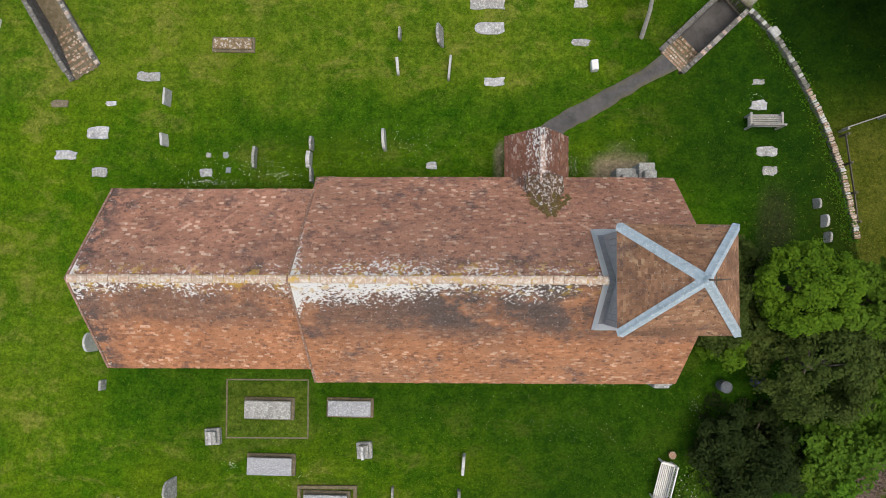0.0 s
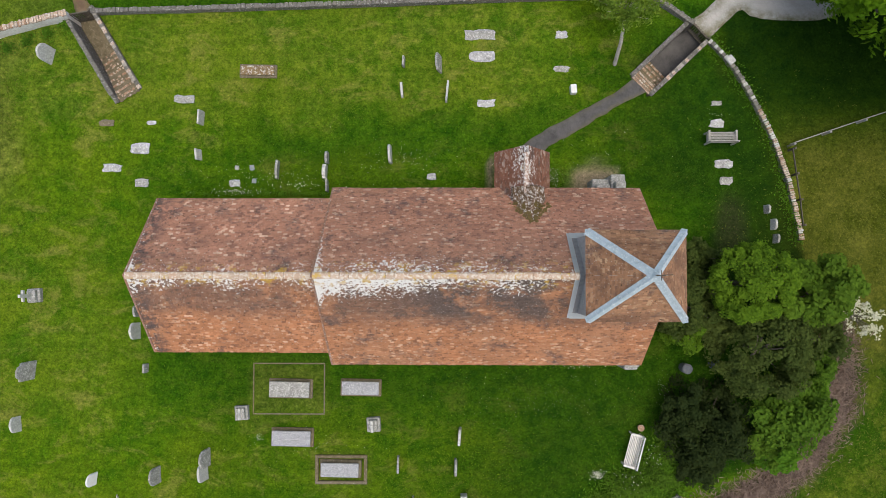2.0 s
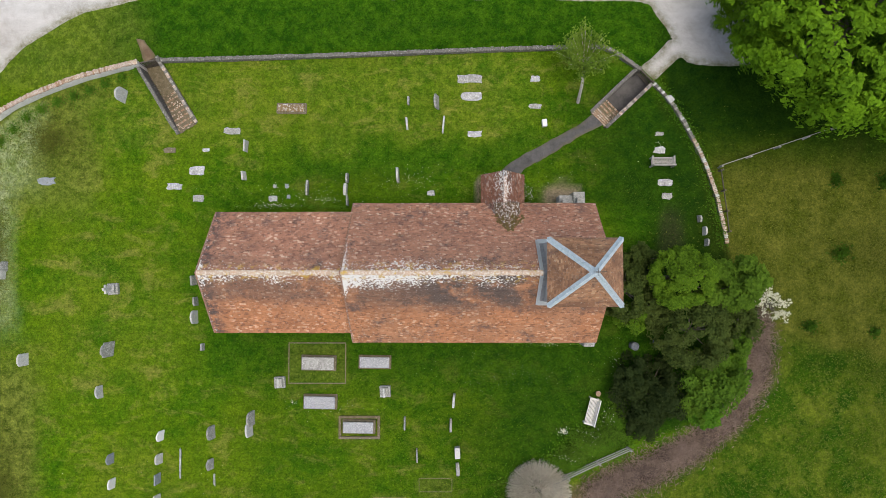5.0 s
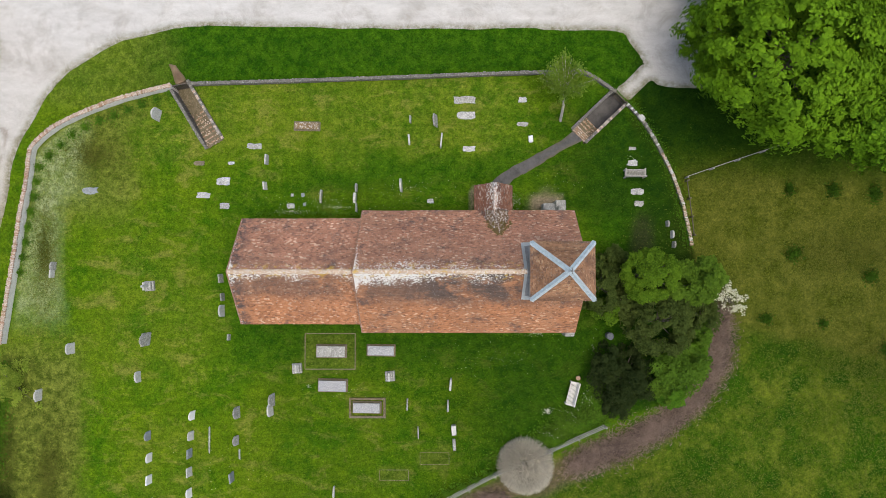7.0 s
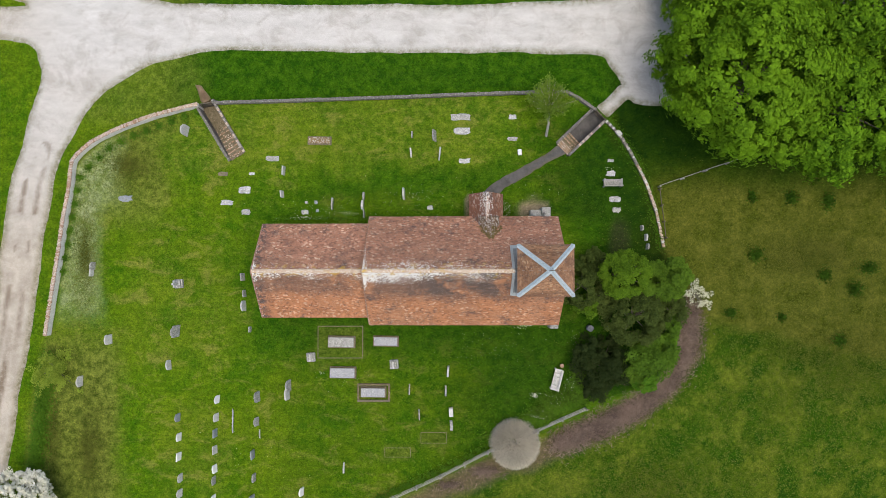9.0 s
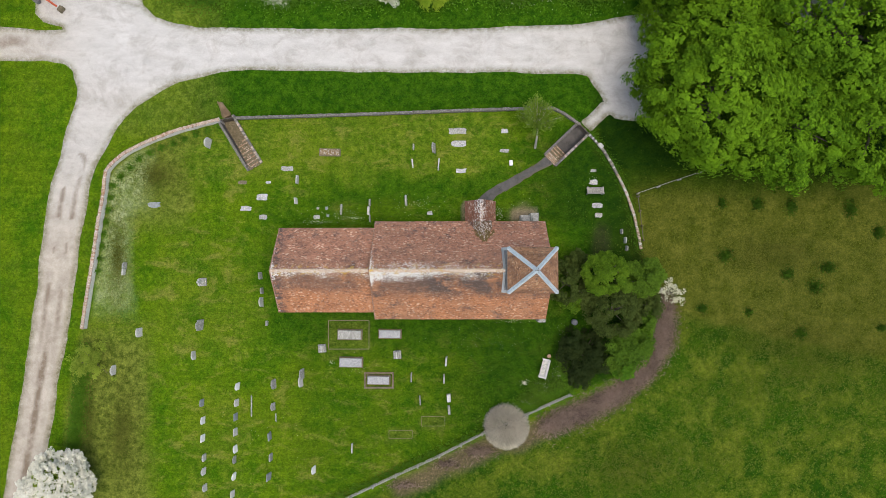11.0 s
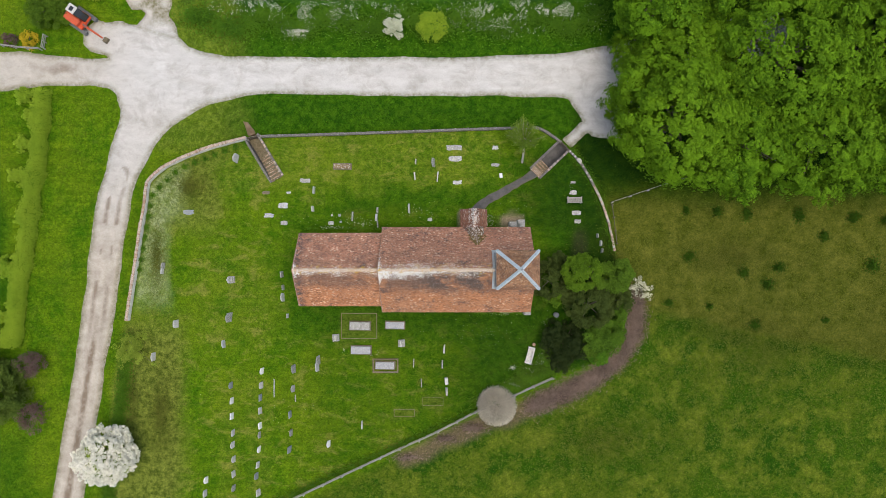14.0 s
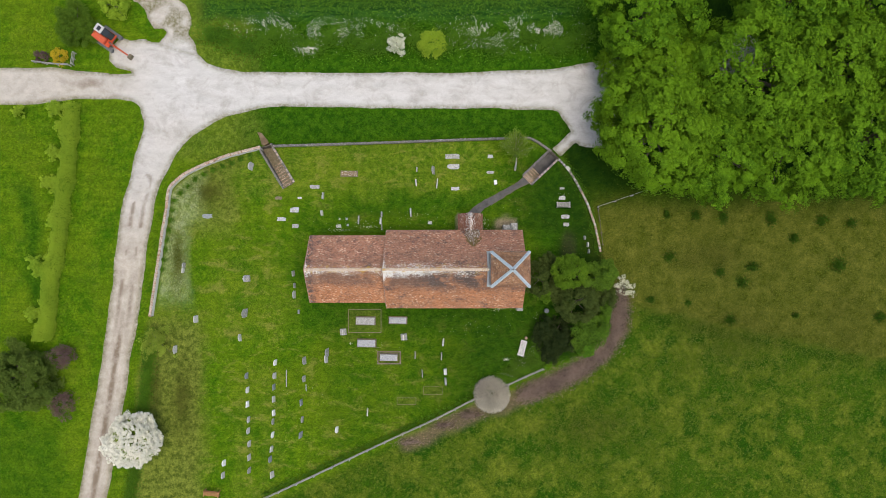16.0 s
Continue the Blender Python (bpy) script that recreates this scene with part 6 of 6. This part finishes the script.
place(tree_kind(33, 1.5, 1.6, 2.6, 60, 2200, 0.06, PURPLE, BARK, "purple-brown leaved garden shrub", "shrub", "shrub", 0.08, 0.25, -0.6, 0.6), -38.0, -9.6)
place(tree_kind(39, 1.6, 1.5, 2.0, 60, 2000, 0.06, PURPLE, BARK, "twiggy purple-brown shrub beside the drive lawn", "shrub", "shrub", 0.08, 0.25, -0.6, 0.5), -38.3, -14.6)
place(tree_kind(34, 2.7, 1.4, 1.8, 150, 8500, 0.06, OLIVE, BARK, "straggling olive-green bush at the wall's end", "shrub", "shrub", 0.06, 0.1, -0.5, 0.9, 24), -29.0, -8.2)
place(tree_kind(35, 1.2, 1.1, 2.3, 130, 4600, 0.055, THORN, BARK, "small bush in white blossom on the verge", "shrub", "shrub", 0.06, 0.14, -0.5, 0.6), -5.1, 21.1)
place(tree_kind(36, 1.35, 1.2, 2.1, 110, 6000, 0.07, HEDGE, BARK, "rounded light-green bush on the verge", "shrub", "shrub", 0.06, 0.24, -0.6, 0.3), -1.7, 21.2)
place(tree_kind(37, 2.4, 2.2, 3.4, 170, 13000, 0.085, LAUREL, BARK, "spreading green garden bush behind the digger", "shrub", "shrub", 0.1, 0.15, -0.6, 0.5), -37.1, 23.2)
place(tree_kind(38, 0.6, 0.8, 1.0, 30, 1400, 0.06, PURPLE, BARK, "small clipped dark purple bush", "shrub", "shrub", 0.04, 0.3, -0.8, 0.15, 4), -41.2, 20.3)
place(tree_kind(40, 0.78, 0.8, 1.1, 32, 1600, 0.07, YELLOW, BARK, "small golden-yellow garden bush", "shrub", "shrub", 0.04, 0.3, -0.8, 0.25, 4), -39.4, 20.35)
place(tree_kind(41, 1.6, 1.3, 1.6, 40, 3000, 0.1, HEDGE, BARK, "low leafy garden bush", "shrub", "shrub", 0.06, 0.25, -0.7, 0.4), -33.6, 25.4)


def leaning_tree():
    """A slim pale tree leaning over the wall, its crown open and wispy."""
    t = empty("tree", pose(6.55, 8.55, 0), "slender leaning tree with a thin light-green crown", "tree")
    rng = np.random.default_rng(51)
    bm = bmesh.new()
    hub = Vector((-0.1, 1.5, 2.4))
    tube(bm, (0, 0, -0.2), (-0.02, 0.7, 1.3), 0.1, 0.085, 8)
    tube(bm, (-0.02, 0.7, 1.3), hub, 0.085, 0.06, 8)
    p, d = [], []
    for k in range(26):
        a = rng.uniform(0, math.tau)
        end = hub + Vector((math.cos(a) * rng.uniform(0.7, 1.75), 0.4 + math.sin(a) * rng.uniform(0.6, 1.6), rng.uniform(0.3, 1.5)))
        tube(bm, hub, end, 0.03, 0.008, 5)
        for _ in range(150):
            s = rng.uniform(0.3, 1.05)
            q = hub.lerp(end, s)
            p.append((q.x + rng.normal() * 0.14, q.y + rng.normal() * 0.14, q.z + rng.normal() * 0.12))
            d.append((rng.normal(), rng.normal(), 1.0))
    part("trunk", bm, PALEBARK, t, "pale bare trunk")
    hang("crown", cards("crown", np.array(p), np.array(d), rng.uniform(0.05, 0.1, len(p)), rng, 0.5), leafy("wispy_leaf", (0.06, 0.14, 0.012), (0.2, 0.3, 0.04)), t)


leaning_tree()


def twig_dome(x, y, r, high):
    """A leafless domed bush: thousands of fine grey shoots fanning from one stool."""
    t = empty("bare_shrub", pose(x, y, float(lie(x, y))), "domed leafless bush of fine pale grey twigs", "shrub")
    rng = np.random.default_rng(61)
    dirs = unit(rng, 11000, -0.05)
    outer = dirs * np.array([r, r, high]) * rng.uniform(0.82, 1.12, (len(dirs), 1))
    inner = outer * rng.uniform(0.45, 0.88, (len(dirs), 1))
    side = np.cross(dirs, rng.normal(size=dirs.shape))
    side = side / np.linalg.norm(side, axis=1, keepdims=True) * 0.014
    v = np.stack([inner - side, inner + side, outer + side * 0.4, outer - side * 0.4], 1).reshape(-1, 3)
    f = np.arange(len(v)).reshape(-1, 4)
    hang("canopy", mesh_of("canopy", v, f), TWIG, t)
    d2 = unit(rng, 6000, -0.05)
    data = cards("twig_mass", d2 * np.array([r, r, high]) * rng.uniform(0.8, 1.03, (len(d2), 1)), d2 + rng.normal(size=d2.shape) * 0.3, rng.uniform(0.06, 0.16, len(d2)), rng, 0.07)
    tagged(hang("twig_mass", data, TWIG, t), kind="stuff")
    bm = bmesh.new()
    for k in range(40):
        e = Vector(dirs[k]) * r * 0.6
        e.z = abs(e.z) * high / r
        tube(bm, (0, 0, -0.1), e, 0.035, 0.012, 5)
    part("stool", bm, PALEBARK, t)


twig_dome(4.15, -13.55, 1.74, 2.3)


def hedge(pts, wide, high, seed, label):
    rng = np.random.default_rng(seed)
    line = np.array(smooth_line(pts, 14))
    n = 30000
    k = rng.integers(0, len(line) - 1, n)
    u = rng.random(n)[:, None]
    base = line[k] * (1 - u) + line[k + 1] * u
    a = rng.uniform(-0.35, math.pi + 0.35, n)
    bulge = np.array([1 + 0.45 * noise.noise((p[0] * 0.6, p[1] * 0.6, seed)) + 0.35 * noise.noise((p[0] * 2.0, p[1] * 2.0, seed)) for p in base])
    rr = rng.uniform(0.6, 1.2, n) * bulge
    x = base[:, 0] + np.cos(a) * wide * rr
    y = base[:, 1] + rng.normal(size=n) * 0.1
    z = lie(base[:, 0], base[:, 1]) + np.abs(np.sin(a)) * high * rr + 0.1
    nrm = np.stack([np.cos(a), rng.normal(size=n) * 0.4, np.sin(a) + 0.5], 1)
    ob = hang("hedge", cards("hedge", np.stack([x, y, z], 1), nrm, rng.uniform(0.04, 0.085, n), rng), HEDGE)
    return tagged(ob, label, "hedge", kind="stuff")


hedge([(-38.0, 15.5), (-38.25, 11.5), (-38.55, 7.0), (-38.95, 2.0), (-39.7, -2.5), (-40.0, -5.8), (-40.5, -8.2)], 0.72, 1.2, 71, "overgrown light-green field hedge")


def scatter(name, n, spots, material, size, tall, label, seed, upright=0.6, category="plants", aspect=0.5, patchy=0.0):
    """Low plants strewn over patches. spots: (x, y, radius x, radius y, share)."""
    rng = np.random.default_rng(seed)
    share = np.array([s[4] for s in spots], float)
    k = rng.choice(len(spots), n, p=share / share.sum())
    s = np.array([s[:4] for s in spots], float)[k]
    r, a = np.abs(rng.normal(size=n)) * 0.55 + 0.15 * rng.random(n), rng.uniform(0, math.tau, n)
    x, y = s[:, 0] + s[:, 2] * r * np.cos(a), s[:, 1] + s[:, 3] * r * np.sin(a)
    if patchy:
        keep = np.array([noise.noise((a * 0.7, b * 0.9, seed)) + 0.9 * noise.noise((a * 3.5, b * 3.5, seed)) > patchy - 0.5 for a, b in zip(x, y)])
        x, y, r = x[keep], y[keep], r[keep]
        n = len(x)
    z = lie(x, y) + rng.uniform(0.02, 1.0, n) ** 1.5 * tall * np.clip(1.1 - r * 0.6, 0.15, 1)
    nrm = np.stack([rng.normal(size=n) * upright, rng.normal(size=n) * upright, np.ones(n)], 1)
    ob = hang(name, cards(name, np.stack([x, y, z], 1), nrm, size * rng.uniform(0.5, 1.4, n), rng, aspect), material)
    return tagged(ob, label, category, kind="stuff")


def line_spots(pts, step, rx, ry=None):
    return [(x, y, rx, ry or rx, 1) for x, y, _ in along(pts, step)]


VERGE_SPOTS = [(x, 21.9 + 0.7 * math.sin(x), 1.6, 1.3, 1) for x in np.arange(-24, 14, 1.3)]
scatter("verge_weeds", 26000, VERGE_SPOTS, WEED, 0.1, 0.7, "tall nettles and grasses along the verge", 81)
scatter("cow_parsley", 26000, [(-14, 20.9, 2.2, 0.5, 2), (-12, 22.6, 5.5, 1.6, 4), (-18, 23.4, 5, 1.3, 3), (-7, 22.8, 4.0, 1.4, 2), (3.5, 22.6, 5, 1.7, 5), (8.5, 22.6, 5, 1.7, 8), (4, 21.2, 4, 0.8, 1)],
        BLOSSOM, 0.032, 0.9, "white cow parsley in flower", 82, 0.3, "flowers", patchy=0.65)
scatter("crop", 30000, [(x, 27.5, 1.2, 3.6, 1) for x in np.arange(-24, 14, 1.0)], WEED, 0.09, 0.5, "young green crop in the field", 83)
scatter("fence_weeds", 24000, [(7.6, -10.9, 1.5, 0.9, 4), (6.0, -12.0, 1.3, 0.7, 3), (8.6, -9.8, 0.8, 0.9, 3), (4.0, -13.0, 1.4, 0.7, 2)] + [(x, y, 0.8, 0.35, 0.2) for x, y, _ in along([(-18, -23.3), (-5.3, -17.4), (2.5, -13.9)], 1.0)], WEED, 0.065, 0.5, "rank green weeds along the fence", 84)
scatter("bench_weeds", 12000, [(8.4, -10.1, 0.8, 0.8, 3), (7.4, -10.7, 1.2, 0.7, 4), (8.8, -9.0, 0.5, 1.0, 2), (6.2, -11.5, 0.9, 0.5, 2)], LAUREL, 0.075, 0.6, "rank bright green weeds behind the white bench", 97)
scatter("fence_flowers", 800, [(7.3, -10.6, 1.0, 0.7, 3), (6.0, -11.6, 1.0, 0.5, 3), (8.3, -9.6, 0.5, 0.7, 1), (4.2, -12.5, 0.9, 0.4, 1), (5.6, -10.1, 0.3, 0.2, 1.2)], BLOSSOM, 0.03, 0.55, "white flower heads among the weeds", 85, 0.3, "flowers")
scatter("wall_weeds", 14000, line_spots([(11.2, 9.8), (13.0, 7.0), (14.3, 4.0), (14.9, 0.6)], 0.5, 0.5) + line_spots([(-18.9, 10.5), (-25, 8.1), (-27.4, 5.8), (-28.8, -2)], 1.0, 0.4) + [(9.7, 10.9, 0.35, 0.35, 2)], WEED, 0.045, 0.3, "weeds at the foot of the walls", 86)
scatter("church_weeds", 6000, [(x, -5.0, 0.5, 0.3, 1) for x in np.arange(2.5, 7.5, 0.5)] + [(x, 2.6, 0.5, 0.2, 0.35) for x in np.arange(-13, 1, 0.7)] + [(3.6, 3.3, 0.5, 0.6, 3), (-13.6, -1.0, 0.4, 0.8, 1)], WEED, 0.04, 0.3, "weeds along the foot of the church walls", 87)
scatter("church_flowers", 420, [(3.6, 3.3, 0.4, 0.6, 3), (5.0, -5.1, 1.2, 0.25, 3), (-11, 2.7, 1.5, 0.2, 2), (-8, 3.0, 1.5, 0.3, 1)], BLOSSOM, 0.03, 0.3, "small white flowers by the church wall", 88, 0.3, "flowers")
scatter("daisies", 1000, [(-9, 3.4, 4, 0.8, 3), (-3, 4.2, 4, 1.2, 3), (3, -6.8, 5, 1.5, 3), (11.2, 6.3, 0.5, 0.25, 0.5), (-7.6, -9.0, 3, 0.8, 1), (6, 4.5, 3, 1.5, 1), (-9.8, -8.5, 0.25, 0.25, 0.6), (-16, -14, 5, 4, 0.6), (8.6, -6.3, 0.5, 1.5, 1)], BLOSSOM, 0.013, 0.05, "scattered daisies in the grass", 89, 0.2, "flowers")
scatter("tussocks", 7000, [(22.1, 0.0, 0.6, 0.5, 1), (27.2, -1.5, 0.55, 0.5, 1), (30.4, -1.0, 0.7, 0.5, 1), (29.4, -2.6, 0.6, 0.6, 1), (20.2, -4.3, 0.4, 0.35, 0.7), (24.0, -4.6, 0.35, 0.3, 0.5), (28.1, -6.3, 0.55, 0.5, 1), (39.2, -0.8, 0.8, 0.8, 1.3), (34.7, -5.9, 0.4, 0.3, 0.5), (43.2, -6.0, 0.7, 0.5, 1),
                            (21.9, 4.3, 0.4, 0.5, 0.6), (24.8, 4.2, 0.5, 0.6, 0.8), (27.6, 4.0, 0.5, 0.7, 0.9), (32.4, 3.8, 0.6, 0.8, 1), (37.5, 3.6, 0.6, 0.6, 1), (34.7, 1.9, 0.5, 0.5, 0.9), (40.5, 3.4, 0.5, 0.5, 0.7)], TUFT, 0.09, 0.25, "dark green rush tussocks in the meadow", 90, 0.9)
scatter("dead_stalks", 24000, line_spots([(17.1, -4.0), (16.9, -6.8), (15.5, -9.2), (13.2, -11.0), (10.4, -12.4), (7.3, -13.7)], 0.45, 1.0) + [(2.0, -15.6, 1.6, 0.6, 1), (-0.5, -16.6, 1.6, 0.5, 0.7), (-4, -18.3, 1.6, 0.4, 0.4)], BRUSH, 0.16, 0.35, "bank of dead brown stalks along the meadow", 91, 0.8, aspect=0.12)
scatter("lane_weeds", 16000, line_spots([(-29.6, -7.5), (-30.0, -12.0), (-31.0, -20.0), (-31.8, -24.5)], 0.6, 0.75, 0.6), WEED, 0.07, 0.5, "tall dark weeds beside the lane", 96)
GRASSBLADE = leafy("grass_blade", (0.05, 0.12, 0.004), (0.14, 0.22, 0.012), 0.2)
MEADOWBLADE = leafy("meadow_blade", (0.04, 0.08, 0.006), (0.15, 0.165, 0.03), 0.2)
LUSHBLADE = leafy("lush_blade", (0.015, 0.055, 0.003), (0.05, 0.115, 0.008), 0.2)
scatter("lawn_grass", 30000, [(-8, 7.5, 12, 3.6, 4), (-20, 0, 7, 9, 4), (-16, -13, 10, 8, 5), (-3, -10, 9, 5, 3)], GRASSBLADE, 0.03, 0.05, "longer blades in the mown turf", 92, 0.5, "grass", 0.3)
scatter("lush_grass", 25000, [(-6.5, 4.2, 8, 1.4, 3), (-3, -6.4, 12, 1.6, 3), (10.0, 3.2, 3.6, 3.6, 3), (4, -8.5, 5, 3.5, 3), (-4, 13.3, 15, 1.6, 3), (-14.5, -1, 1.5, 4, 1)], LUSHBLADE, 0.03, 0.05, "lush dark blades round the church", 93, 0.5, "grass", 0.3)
scatter("meadow_grass", 80000, [(28, -8, 17, 12, 5), (26, 0, 13, 5, 2), (14, -17, 14, 6, 2), (40, -6, 10, 16, 2)], MEADOWBLADE, 0.06, 0.14, "rough mixed meadow grasses", 94, 0.8, "grass", 0.25)
scatter("rough_grass", 26000, [(-26.5, -14, 2.4, 7, 3), (-24, 6.5, 3.5, 2.6, 2), (-27, 0, 1.4, 6, 2), (-29.2, -13, 1.4, 7, 1.5)], MEADOWBLADE, 0.055, 0.12, "rough unmown grass inside the wall", 95, 0.8, "grass", 0.25)
